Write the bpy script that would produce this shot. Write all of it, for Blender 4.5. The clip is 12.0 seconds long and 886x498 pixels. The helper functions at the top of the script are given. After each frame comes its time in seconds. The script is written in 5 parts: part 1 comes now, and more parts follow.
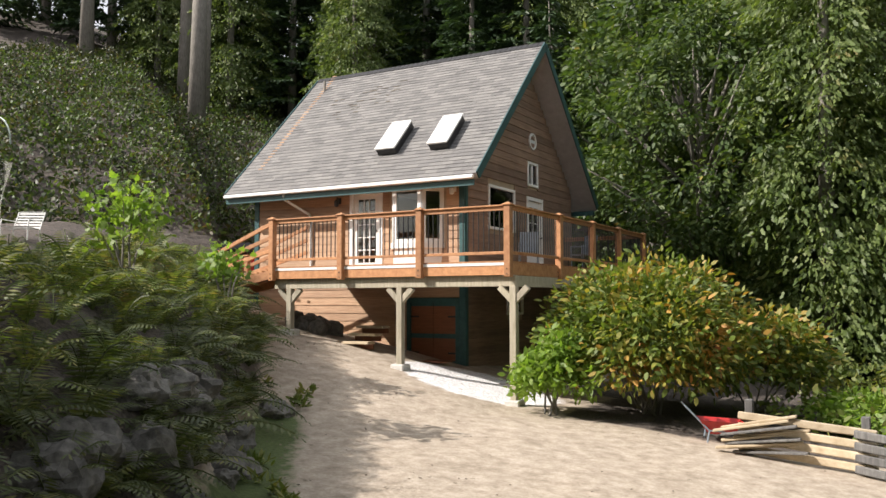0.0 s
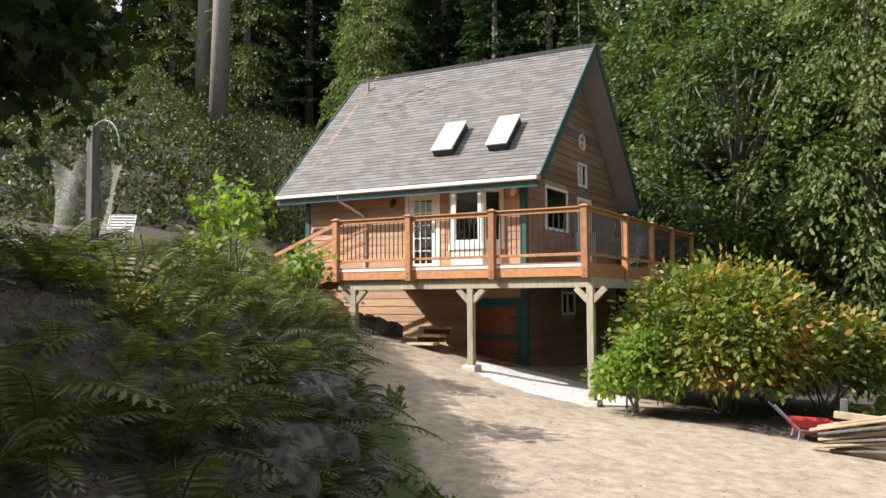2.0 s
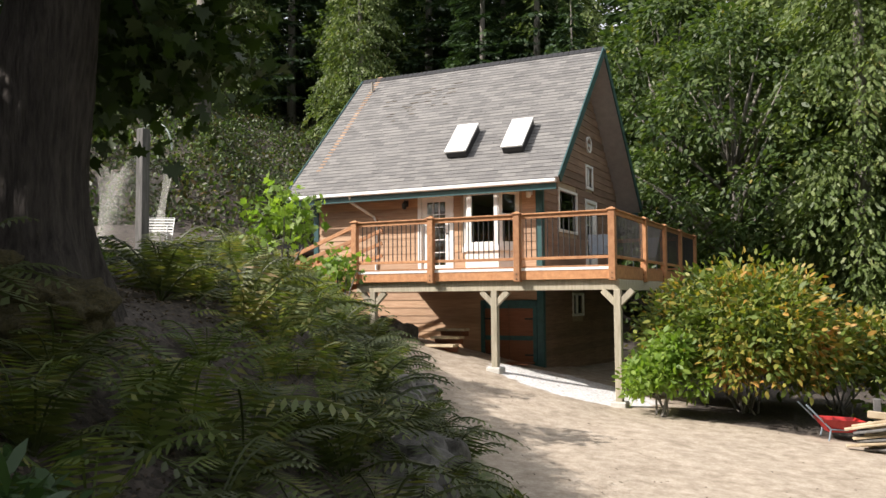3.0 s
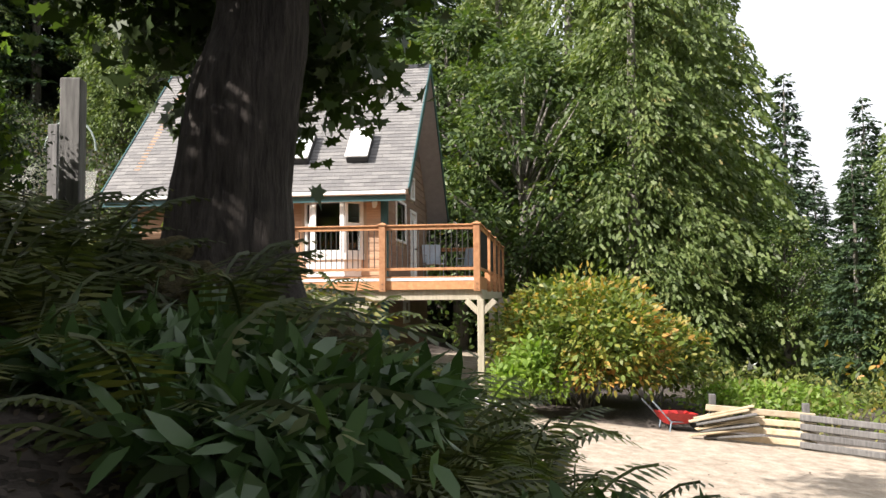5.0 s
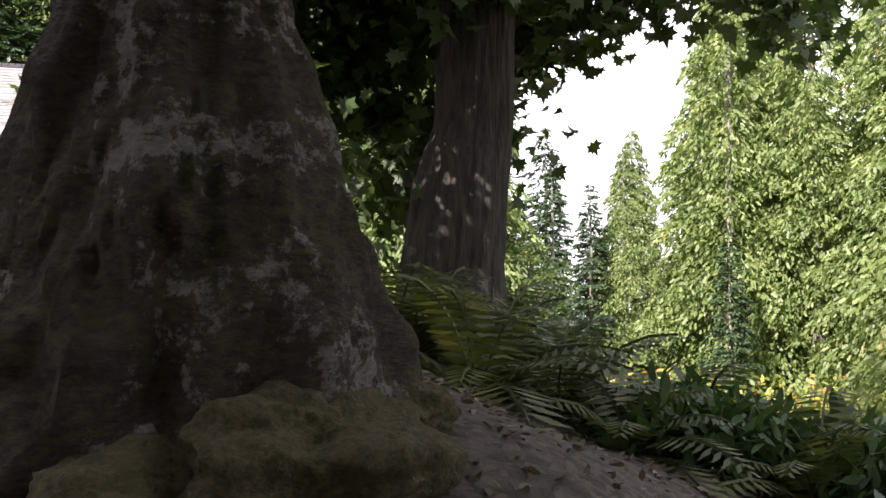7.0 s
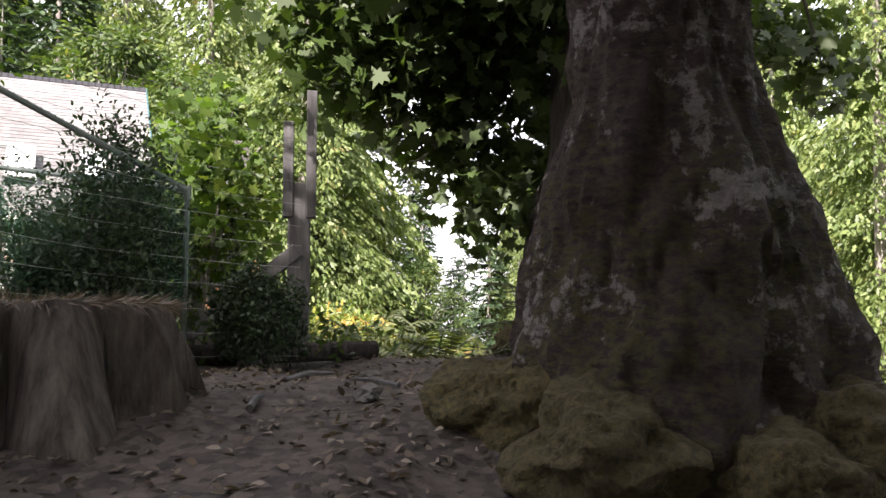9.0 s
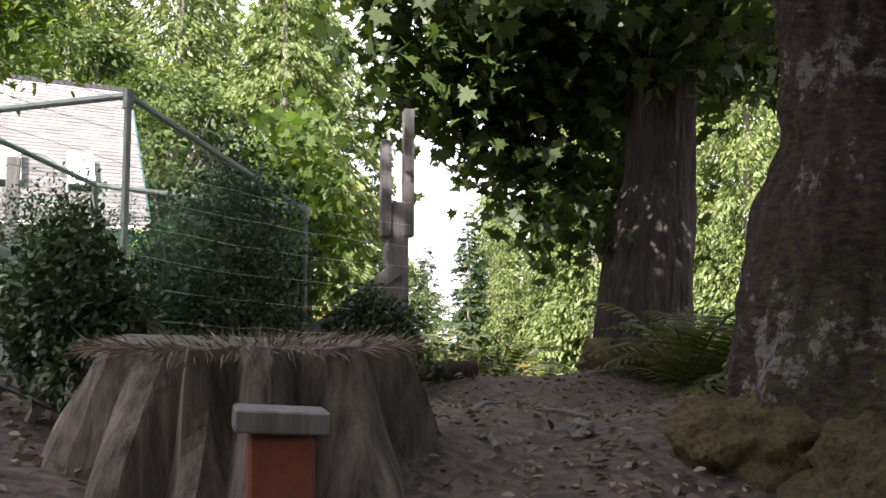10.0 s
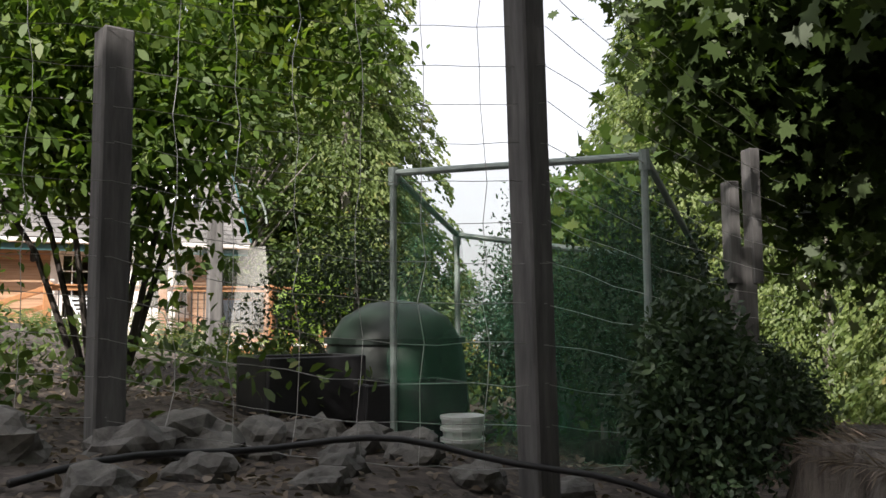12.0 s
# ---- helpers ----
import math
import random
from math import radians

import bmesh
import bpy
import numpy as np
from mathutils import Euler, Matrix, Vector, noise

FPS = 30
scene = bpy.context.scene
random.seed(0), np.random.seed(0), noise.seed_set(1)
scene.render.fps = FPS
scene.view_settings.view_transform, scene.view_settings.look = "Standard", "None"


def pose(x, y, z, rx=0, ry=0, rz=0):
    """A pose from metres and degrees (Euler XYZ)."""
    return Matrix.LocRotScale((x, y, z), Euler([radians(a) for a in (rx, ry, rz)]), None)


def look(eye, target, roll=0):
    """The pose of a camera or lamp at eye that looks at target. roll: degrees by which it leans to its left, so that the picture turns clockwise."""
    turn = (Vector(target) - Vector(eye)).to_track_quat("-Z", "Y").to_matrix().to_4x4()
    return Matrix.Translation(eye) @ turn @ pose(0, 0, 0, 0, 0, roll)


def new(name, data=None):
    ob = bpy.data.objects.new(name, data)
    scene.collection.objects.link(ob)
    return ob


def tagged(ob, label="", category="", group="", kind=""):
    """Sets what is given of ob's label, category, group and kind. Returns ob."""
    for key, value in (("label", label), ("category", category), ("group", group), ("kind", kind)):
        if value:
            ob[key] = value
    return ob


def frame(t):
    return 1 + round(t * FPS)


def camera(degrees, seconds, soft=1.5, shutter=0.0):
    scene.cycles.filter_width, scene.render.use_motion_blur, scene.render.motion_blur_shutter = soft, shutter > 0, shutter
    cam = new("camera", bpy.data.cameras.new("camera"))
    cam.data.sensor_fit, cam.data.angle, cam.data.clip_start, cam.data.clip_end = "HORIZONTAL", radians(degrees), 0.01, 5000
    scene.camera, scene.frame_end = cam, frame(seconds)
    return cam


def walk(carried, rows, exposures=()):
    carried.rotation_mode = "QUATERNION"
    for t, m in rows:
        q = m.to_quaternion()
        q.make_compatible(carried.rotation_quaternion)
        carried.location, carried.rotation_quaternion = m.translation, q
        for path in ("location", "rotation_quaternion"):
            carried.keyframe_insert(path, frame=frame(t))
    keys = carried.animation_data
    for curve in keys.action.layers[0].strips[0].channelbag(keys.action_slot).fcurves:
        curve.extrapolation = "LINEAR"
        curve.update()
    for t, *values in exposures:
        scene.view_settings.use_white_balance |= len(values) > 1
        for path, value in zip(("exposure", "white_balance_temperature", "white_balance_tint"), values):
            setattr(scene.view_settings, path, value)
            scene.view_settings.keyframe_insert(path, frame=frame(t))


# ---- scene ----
cam = camera(55.7, 12.0)
PATH = [
    (0, (7.046, -14.725, 2.013), (6.047, -12.997, 2.136), -0.1),
    (0.5, (6.765, -14.901, 2.017), (5.765, -13.173, 2.141), -0.2),
    (1, (6.414, -15.127, 2.044), (5.416, -13.398, 2.165), -0.2),
    (1.5, (6.007, -15.361, 2.066), (5.012, -13.63, 2.185), -0.2),
    (2, (5.556, -15.629, 2.067), (4.582, -13.887, 2.187), -0.3),
    (2.5, (5.008, -15.978, 2.115), (4.075, -14.213, 2.231), -0.3),
    (2.7, (4.763, -16.123, 2.133), (3.846, -14.349, 2.249), -0.3),
    (4.3, (2.524, -16.918, 2.295), (1.934, -15.011, 2.407), -1.1),
    (4.5, (2.21, -17.052, 2.303), (1.715, -15.118, 2.418), -1.0),
    (5, (1.446, -17.490, 2.383), (1.201, -15.508, 2.494), -0.5),
    (5.5, (0.532, -17.821, 2.517), (0.523, -15.824, 2.627), -0.4),
    (6, (-0.360, -18.074, 2.613), (-0.154, -16.088, 2.721), -0.2),
    (6.5, (-1.183, -18.240, 2.682), (-0.802, -16.280, 2.796), -0.2),
    (7, (-1.933, -18.340, 2.774), (-1.430, -16.408, 2.887), -0.1),
    (7.2, (-2.235, -18.366, 2.800), (-1.690, -16.445, 2.913), -0.1),
    (8.8, (-3.848, -18.194, 2.729), (-3.031, -16.375, 2.888), 0.2),
    (9, (-4.018, -18.142, 2.754), (-3.173, -16.337, 2.913), 0.1),
    (9.5, (-4.484, -17.952, 2.824), (-3.581, -16.174, 2.982), 0.1),
    (10, (-4.906, -17.717, 2.888), (-3.962, -15.961, 3.046), 0.0),
    (10.5, (-5.299, -17.452, 2.944), (-4.335, -15.706, 3.104), -0.0),
    (11, (-5.727, -17.130, 2.990), (-4.758, -15.387, 3.154), 0.0),
    (11.5, (-6.183, -16.793, 3.079), (-5.239, -15.038, 3.252), 0.1),
    (12, (-6.735, -16.432, 3.200), (-5.803, -14.671, 3.369), -0.4),
]
EXPOSURE = [(0, 0.64, 6500, 13), (4.5, 0.68, 6500, 13), (5, 1.05, 6450, 14), (5.6, 1.6, 6500, 17), (7, 1.85, 6450, 22), (8.8, 2.0, 6500, 22), (10.6, 2.0, 6500, 20), (11.4, 0.95, 6500, 16), (12, 0.85, 6500, 14)]
walk(cam, [(t, look(eye, target, roll)) for t, eye, target, roll in PATH], EXPOSURE)

# ---- light ----
SUN = Vector((-1.2, -1.0, 1.28)).normalized()
world = bpy.data.worlds.new("sky")
scene.world = world
world.use_nodes = True
_nt = world.node_tree
_sky = _nt.nodes.new("ShaderNodeTexSky")
_sky.sky_type = "NISHITA"
_sky.sun_disc = False
_sky.sun_elevation = math.asin(SUN.z)
_sky.sun_rotation = math.atan2(SUN.x, SUN.y)
_sky.air_density = 1.2
_sky.dust_density = 5.0
_cloud = _nt.nodes.new("ShaderNodeTexNoise")
_cloud.inputs["Scale"].default_value, _cloud.inputs["Detail"].default_value = 2.2, 6
_veil = _nt.nodes.new("ShaderNodeMapRange")
_veil.inputs[1].default_value, _veil.inputs[2].default_value = 0.3, 0.7
_veil.inputs[3].default_value, _veil.inputs[4].default_value = 0.45, 0.8
_haze = _nt.nodes.new("ShaderNodeMix")
_haze.data_type = "RGBA"
_haze.inputs[7].default_value = (10.2, 10.3, 10.4, 1)
_nt.links.new(_cloud.outputs[0], _veil.inputs[0])
_nt.links.new(_veil.outputs[0], _haze.inputs[0])
_nt.links.new(_sky.outputs[0], _haze.inputs[6])
_nt.links.new(_haze.outputs[2], _nt.nodes["Background"].inputs[0])
_nt.nodes["Background"].inputs[1].default_value = 0.085
_sun = bpy.data.lights.new("sun", "SUN")
_sun.energy, _sun.angle, _sun.color = 5.0, radians(0.5), (1.0, 0.94, 0.85)
sun_ob = new("sun", _sun)
sun_ob.matrix_world = look((0, 0, 30), Vector((0, 0, 30)) - SUN)


# ---- materials ----
def _mat(name):
    m = bpy.data.materials.new(name)
    m.use_nodes = True
    n, l = m.node_tree.nodes, m.node_tree.links
    return m, n, l, n["Principled BSDF"]


def _coords(n, l, scale=(1, 1, 1), world_space=False):
    mp = n.new("ShaderNodeMapping")
    mp.inputs["Scale"].default_value = scale
    if world_space:
        g = n.new("ShaderNodeNewGeometry")
        l.new(g.outputs["Position"], mp.inputs["Vector"])
    else:
        t = n.new("ShaderNodeTexCoord")
        l.new(t.outputs["Object"], mp.inputs["Vector"])
    return mp.outputs[0]


def _ramp(n, l, fac, stops):
    r = n.new("ShaderNodeValToRGB")
    e = r.color_ramp.elements
    while len(e) < len(stops):
        e.new(0.5)
    for k, (p, c) in enumerate(stops):
        e[k].position, e[k].color = p, (*c, 1)
    l.new(fac, r.inputs[0])
    return r.outputs[0]


def _noise(n, l, vec, scale, detail=5, rough=0.6):
    t = n.new("ShaderNodeTexNoise")
    t.inputs["Scale"].default_value, t.inputs["Detail"].default_value = scale, detail
    t.inputs["Roughness"].default_value = rough
    l.new(vec, t.inputs["Vector"])
    return t.outputs[0]


def _mix(n, l, mode, fac, a, b):
    m = n.new("ShaderNodeMix")
    m.data_type, m.blend_type = "RGBA", mode
    if isinstance(fac, float):
        m.inputs[0].default_value = fac
    else:
        l.new(fac, m.inputs[0])
    for k, v in ((6, a), (7, b)):
        if isinstance(v, tuple):
            m.inputs[k].default_value = (*v, 1)
        else:
            l.new(v, m.inputs[k])
    return m.outputs[2]


def _bump(n, l, bsdf, height, strength, dist=0.01):
    b = n.new("ShaderNodeBump")
    b.inputs["Strength"].default_value, b.inputs["Distance"].default_value = strength, dist
    l.new(height, b.inputs["Height"])
    l.new(b.outputs[0], bsdf.inputs["Normal"])


def surface(name, dark, light, scale=(6, 6, 6), rough=0.8, bump=0.3, metal=0.0, stain=0.25, world_space=True, vary=0.25, dist=0.01):
    """Two-scale varied opaque surface; light and dark are real base colours."""
    m, n, l, p = _mat(name)
    v = _coords(n, l, scale, world_space)
    fine = _noise(n, l, v, 3.0, 8, 0.65)
    col = _ramp(n, l, fine, [(0.3, dark), (0.7, light)])
    v2 = _coords(n, l, (1, 1, 1), True)
    big = _noise(n, l, v2, 1.3, 4, 0.6)
    col = _mix(n, l, "MULTIPLY", stain, col, _ramp(n, l, big, [(0.3, (0.45, 0.45, 0.45)), (0.65, (1, 1, 1))]))
    if vary:
        oi = n.new("ShaderNodeObjectInfo")
        g = n.new("ShaderNodeNewGeometry")
        add = n.new("ShaderNodeMath")
        add.operation = "ADD"
        l.new(oi.outputs["Random"], add.inputs[0])
        l.new(g.outputs["Random Per Island"], add.inputs[1])
        fr = n.new("ShaderNodeMath")
        fr.operation = "FRACT"
        l.new(add.outputs[0], fr.inputs[0])
        lo, hi = 1 - vary, 1 + vary * 0.5
        col = _mix(n, l, "MULTIPLY", 1.0, col, _ramp(n, l, fr.outputs[0], [(0, (lo, lo, lo)), (1, (hi, hi, hi * 0.97))]))
    l.new(col, p.inputs["Base Color"])
    p.inputs["Roughness"].default_value, p.inputs["Metallic"].default_value = rough, metal
    if bump:
        _bump(n, l, p, fine, bump, dist)
    return m


def foliage(name, stops, through_light=0.35, rough=0.55):
    """Leaf: colour varies leaf by leaf, light passes through."""
    m, n, l, p = _mat(name)
    g = n.new("ShaderNodeNewGeometry")
    patch = _noise(n, l, _coords(n, l, (1, 1, 1), True), 0.9, 3)
    add = n.new("ShaderNodeMath")
    add.operation = "MULTIPLY_ADD"
    l.new(g.outputs["Random Per Island"], add.inputs[0])
    add.inputs[1].default_value = 0.55
    sc = n.new("ShaderNodeMath")
    sc.operation = "MULTIPLY_ADD"
    l.new(patch, sc.inputs[0])
    sc.inputs[1].default_value, sc.inputs[2].default_value = 1.2, -0.38
    l.new(sc.outputs[0], add.inputs[2])
    col = _ramp(n, l, add.outputs[0], stops)
    l.new(col, p.inputs["Base Color"])
    p.inputs["Roughness"].default_value = rough
    tr = n.new("ShaderNodeBsdfTranslucent")
    l.new(_mix(n, l, "MULTIPLY", 1.0, col, (1.5, 1.6, 0.7)), tr.inputs[0])
    mx = n.new("ShaderNodeMixShader")
    mx.inputs[0].default_value = through_light
    l.new(p.outputs[0], mx.inputs[1])
    l.new(tr.outputs[0], mx.inputs[2])
    l.new(mx.outputs[0], n["Material Output"].inputs[0])
    return m


def glass_pane(name, tint=(0.9, 0.95, 0.95)):
    m, n, l, p = _mat(name)
    tr, gl, mx = n.new("ShaderNodeBsdfTransparent"), n.new("ShaderNodeBsdfGlossy"), n.new("ShaderNodeMixShader")
    tr.inputs[0].default_value = (*tint, 1)
    gl.inputs["Roughness"].default_value = 0.02
    lw = n.new("ShaderNodeFresnel")
    lw.inputs[0].default_value = 1.52
    l.new(lw.outputs[0], mx.inputs[0])
    l.new(tr.outputs[0], mx.inputs[1])
    l.new(gl.outputs[0], mx.inputs[2])
    l.new(mx.outputs[0], n["Material Output"].inputs[0])
    return m


def netting(name, colour, open_share):
    m, n, l, p = _mat(name)
    p.inputs["Base Color"].default_value = (*colour, 1)
    tr, mx = n.new("ShaderNodeBsdfTransparent"), n.new("ShaderNodeMixShader")
    mx.inputs[0].default_value = open_share
    l.new(p.outputs[0], mx.inputs[1])
    l.new(tr.outputs[0], mx.inputs[2])
    l.new(mx.outputs[0], n["Material Output"].inputs[0])
    return m


def ground_material():
    """Packed sandy drive, litter and duff on the bank and hill, white gravel by the shop door."""
    m, n, l, p = _mat("ground")
    v = _coords(n, l, (1, 1, 1), True)
    fine, mid, big = _noise(n, l, v, 22, 8, 0.7), _noise(n, l, v, 4.0, 6, 0.65), _noise(n, l, v, 0.7, 4)
    dirt = _ramp(n, l, mid, [(0.3, (0.28, 0.23, 0.175)), (0.55, (0.45, 0.385, 0.31)), (0.75, (0.56, 0.49, 0.41))])
    dirt = _mix(n, l, "MULTIPLY", 0.5, dirt, _ramp(n, l, fine, [(0.35, (0.55, 0.5, 0.45)), (0.6, (1, 1, 1))]))
    vo = n.new("ShaderNodeTexVoronoi")
    vo.inputs["Scale"].default_value = 26
    l.new(v, vo.inputs["Vector"])
    duff = _mix(n, l, "MIX", 0.55, _ramp(n, l, fine, [(0.35, (0.022, 0.018, 0.016)), (0.7, (0.105, 0.087, 0.075))]), _ramp(n, l, vo.outputs["Color"], [(0.2, (0.034, 0.027, 0.023)), (0.8, (0.15, 0.122, 0.102))]))
    grass = _ramp(n, l, fine, [(0.3, (0.04, 0.06, 0.02)), (0.7, (0.12, 0.16, 0.05))])
    a = n.new("ShaderNodeAttribute")
    a.attribute_name = "zones"
    sep = n.new("ShaderNodeSeparateColor")
    l.new(a.outputs["Color"], sep.inputs[0])
    edge = n.new("ShaderNodeMath")
    edge.operation = "MULTIPLY_ADD"
    l.new(mid, edge.inputs[0])
    edge.inputs[1].default_value, edge.inputs[2].default_value = 0.9, -0.45
    def soft(chan):
        s1 = n.new("ShaderNodeMath")
        s1.operation, s1.use_clamp = "ADD", True
        l.new(sep.outputs[chan], s1.inputs[0])
        l.new(edge.outputs[0], s1.inputs[1])
        return _ramp(n, l, s1.outputs[0], [(0.38, (0, 0, 0)), (0.62, (1, 1, 1))])
    col = _mix(n, l, "MIX", soft(0), dirt, duff)
    col = _mix(n, l, "MIX", soft(1), col, grass)
    stone = _ramp(n, l, vo.outputs["Color"], [(0.1, (0.5, 0.5, 0.5)), (0.9, (0.85, 0.85, 0.86))])
    col = _mix(n, l, "MIX", soft(2), col, stone)
    l.new(col, p.inputs["Base Color"])
    p.inputs["Roughness"].default_value = 0.95
    _bump(n, l, p, fine, 0.6, 0.03)
    return m


M_GROUND = ground_material()
M_CEDAR = surface("cedar_siding", (0.36, 0.21, 0.12), (0.56, 0.37, 0.24), (0.5, 0.5, 9), 0.65, 0.15)
# gable boards: a darker, greyer brown than the front wall's cedar
M_GABLE = surface("grey_brown_siding", (0.19, 0.115, 0.08), (0.33, 0.22, 0.16), (0.5, 0.5, 9), 0.75, 0.2, stain=0.4)
M_DECK = surface("deck_wood", (0.34, 0.145, 0.06), (0.55, 0.28, 0.13), (3, 3, 3), 0.6, 0.15)
M_TREATED = surface("treated_post", (0.3, 0.27, 0.2), (0.48, 0.43, 0.34), (8, 8, 1), 0.8, 0.25)
M_WHITE = surface("white_paint", (0.72, 0.72, 0.7), (0.82, 0.82, 0.8), (3, 3, 3), 0.45, 0.03, stain=0.08, vary=0)
M_TEAL = surface("teal_trim", (0.02, 0.065, 0.07), (0.035, 0.11, 0.112), (3, 3, 3), 0.5, 0.05, vary=0)
M_SOFFIT = surface("soffit_paint", (0.36, 0.35, 0.36), (0.45, 0.44, 0.45), (2, 2, 2), 0.6, 0.03, vary=0)
M_SHINGLE = surface("asphalt_shingle", (0.12, 0.118, 0.118), (0.25, 0.243, 0.24), (30, 30, 30), 0.95, 0.4, stain=0.16, vary=0.26)
M_DARK = surface("black_metal", (0.012, 0.012, 0.013), (0.03, 0.03, 0.03), (5, 5, 5), 0.4, 0.0, vary=0)
M_REDDOOR = surface("red_brown_door", (0.19, 0.065, 0.03), (0.27, 0.10, 0.05), (1, 1, 8), 0.55, 0.1, vary=0.1)
M_ROOM = surface("room_plaster", (0.32, 0.24, 0.16), (0.42, 0.33, 0.23), (2, 2, 2), 0.8, 0.02, vary=0)
M_BARK = surface("bark", (0.018, 0.014, 0.012), (0.11, 0.092, 0.08), (9, 9, 1.3), 0.95, 1.0, stain=0.5, dist=0.05)


def lichen_bark():
    """Red-brown broken bark with pale lichen patches and olive moss."""
    m, n, l, p = _mat("lichen_bark")
    v = _coords(n, l, (1, 1, 1), True)
    fine, mid, big = _noise(n, l, _coords(n, l, (1, 1, 1.8), True), 22, 8, 0.7), _noise(n, l, v, 15, 8, 0.75), _noise(n, l, v, 2.6, 4, 0.55)
    bark = _ramp(n, l, fine, [(0.3, (0.012, 0.007, 0.006)), (0.55, (0.066, 0.044, 0.037)), (0.75, (0.15, 0.113, 0.1))])
    moss = _ramp(n, l, fine, [(0.3, (0.02, 0.019, 0.007)), (0.7, (0.09, 0.08, 0.028))])
    pale = _ramp(n, l, fine, [(0.3, (0.12, 0.108, 0.1)), (0.7, (0.33, 0.31, 0.29))])

    def patches(a, b, lo, hi):
        w = n.new("ShaderNodeMath")
        w.operation = "MULTIPLY"
        l.new(a, w.inputs[0])
        l.new(b, w.inputs[1])
        return _ramp(n, l, w.outputs[0], [(lo, (0, 0, 0)), (hi, (1, 1, 1))])
    col = _mix(n, l, "MIX", patches(_noise(n, l, v, 0.9, 3), fine, 0.27, 0.34), bark, moss)
    col = _mix(n, l, "MIX", patches(mid, big, 0.29, 0.33), col, pale)
    l.new(col, p.inputs["Base Color"])
    p.inputs["Roughness"].default_value = 0.95
    _bump(n, l, p, fine, 1.0, 0.06)
    return m


M_MOSSBARK = lichen_bark()
M_GREYBARK = surface("grey_bark", (0.12, 0.11, 0.1), (0.3, 0.28, 0.25), (8, 8, 1.2), 0.9, 0.6, dist=0.03)
M_MOSS = surface("moss", (0.03, 0.026, 0.011), (0.14, 0.115, 0.045), (16, 16, 16), 0.95, 0.9, dist=0.03)
M_ROCK = surface("granite_rock", (0.06, 0.057, 0.053), (0.23, 0.22, 0.205), (4, 4, 4), 0.85, 0.6, stain=0.5, dist=0.03)
M_GREYWOOD = surface("weathered_post", (0.085, 0.083, 0.083), (0.22, 0.215, 0.212), (9, 9, 1.0), 0.85, 0.4, stain=0.4)
M_PLANK = surface("raw_plank", (0.4, 0.31, 0.2), (0.62, 0.52, 0.38), (2, 2, 2), 0.8, 0.2)
M_STUMP = surface("stump_wood", (0.03, 0.023, 0.018), (0.26, 0.225, 0.195), (7, 7, 0.8), 0.95, 0.9, stain=0.5, dist=0.04)
M_PIPE = surface("galvanised_pipe", (0.25, 0.31, 0.29), (0.38, 0.44, 0.41), (5, 5, 5), 0.5, 0.05, metal=0.3, vary=0)
M_NET = netting("green_netting", (0.05, 0.22, 0.12), 0.82)
M_NETGREY = netting("grey_netting", (0.5, 0.5, 0.47), 0.72)
M_WIRE = surface("fence_wire", (0.28, 0.28, 0.27), (0.42, 0.42, 0.4), (5, 5, 5), 0.5, 0.0, metal=0.5, vary=0)
M_BLACK = surface("black_plastic", (0.01, 0.01, 0.011), (0.022, 0.022, 0.024), (6, 6, 6), 0.5, 0.05, vary=0)
M_BIN = surface("green_plastic", (0.007, 0.016, 0.011), (0.013, 0.026, 0.019), (6, 6, 6), 0.5, 0.05, vary=0)
M_RED = surface("red_paint", (0.4, 0.02, 0.02), (0.55, 0.04, 0.035), (5, 5, 5), 0.4, 0.05, vary=0)
M_BRICK = surface("red_block", (0.15, 0.045, 0.025), (0.22, 0.075, 0.045), (9, 9, 9), 0.9, 0.3, vary=0)
M_BLUE = surface("blue_grey_metal", (0.2, 0.25, 0.3), (0.3, 0.36, 0.42), (5, 5, 5), 0.4, 0.05, vary=0)
M_CONC = surface("concrete", (0.42, 0.41, 0.38), (0.6, 0.59, 0.56), (8, 8, 8), 0.9, 0.3, vary=0)
M_GLASS = glass_pane("window_glass")
M_SKYGLASS = surface("skylight_acrylic", (0.62, 0.66, 0.68), (0.72, 0.75, 0.77), (1, 1, 1), 0.15, 0.0, vary=0, stain=0.05)
L_CEDAR = foliage("cedar_sprays", [(0.0, (0.04, 0.07, 0.016)), (0.4, (0.095, 0.14, 0.038)), (0.8, (0.17, 0.215, 0.07)), (1.0, (0.28, 0.235, 0.09))], 0.35)
L_FIR = foliage("fir_needles", [(0.0, (0.012, 0.03, 0.014)), (0.5, (0.035, 0.065, 0.03)), (1.0, (0.07, 0.11, 0.04))], 0.2)
L_MAPLE = foliage("maple_leaves", [(0.0, (0.025, 0.05, 0.015)), (0.5, (0.06, 0.1, 0.025)), (0.85, (0.11, 0.15, 0.035)), (1.0, (0.26, 0.2, 0.04))], 0.3)
L_MAPLENEAR = foliage("broad_maple_leaves", [(0.0, (0.026, 0.046, 0.013)), (1.0, (0.064, 0.105, 0.022))], 0.3)
L_FERN = foliage("fern_fronds", [(0.0, (0.028, 0.042, 0.013)), (0.6, (0.08, 0.1, 0.03)), (1.0, (0.19, 0.18, 0.05))], 0.3)
L_BRACKEN = foliage("bracken_fronds", [(0.0, (0.05, 0.08, 0.02)), (0.5, (0.13, 0.17, 0.04)), (0.85, (0.24, 0.22, 0.07)), (1.0, (0.27, 0.17, 0.08))], 0.35)
L_RHODO = foliage("rhododendron_leaves", [(0.0, (0.022, 0.052, 0.018)), (1.0, (0.085, 0.15, 0.05))], 0.2, 0.34)
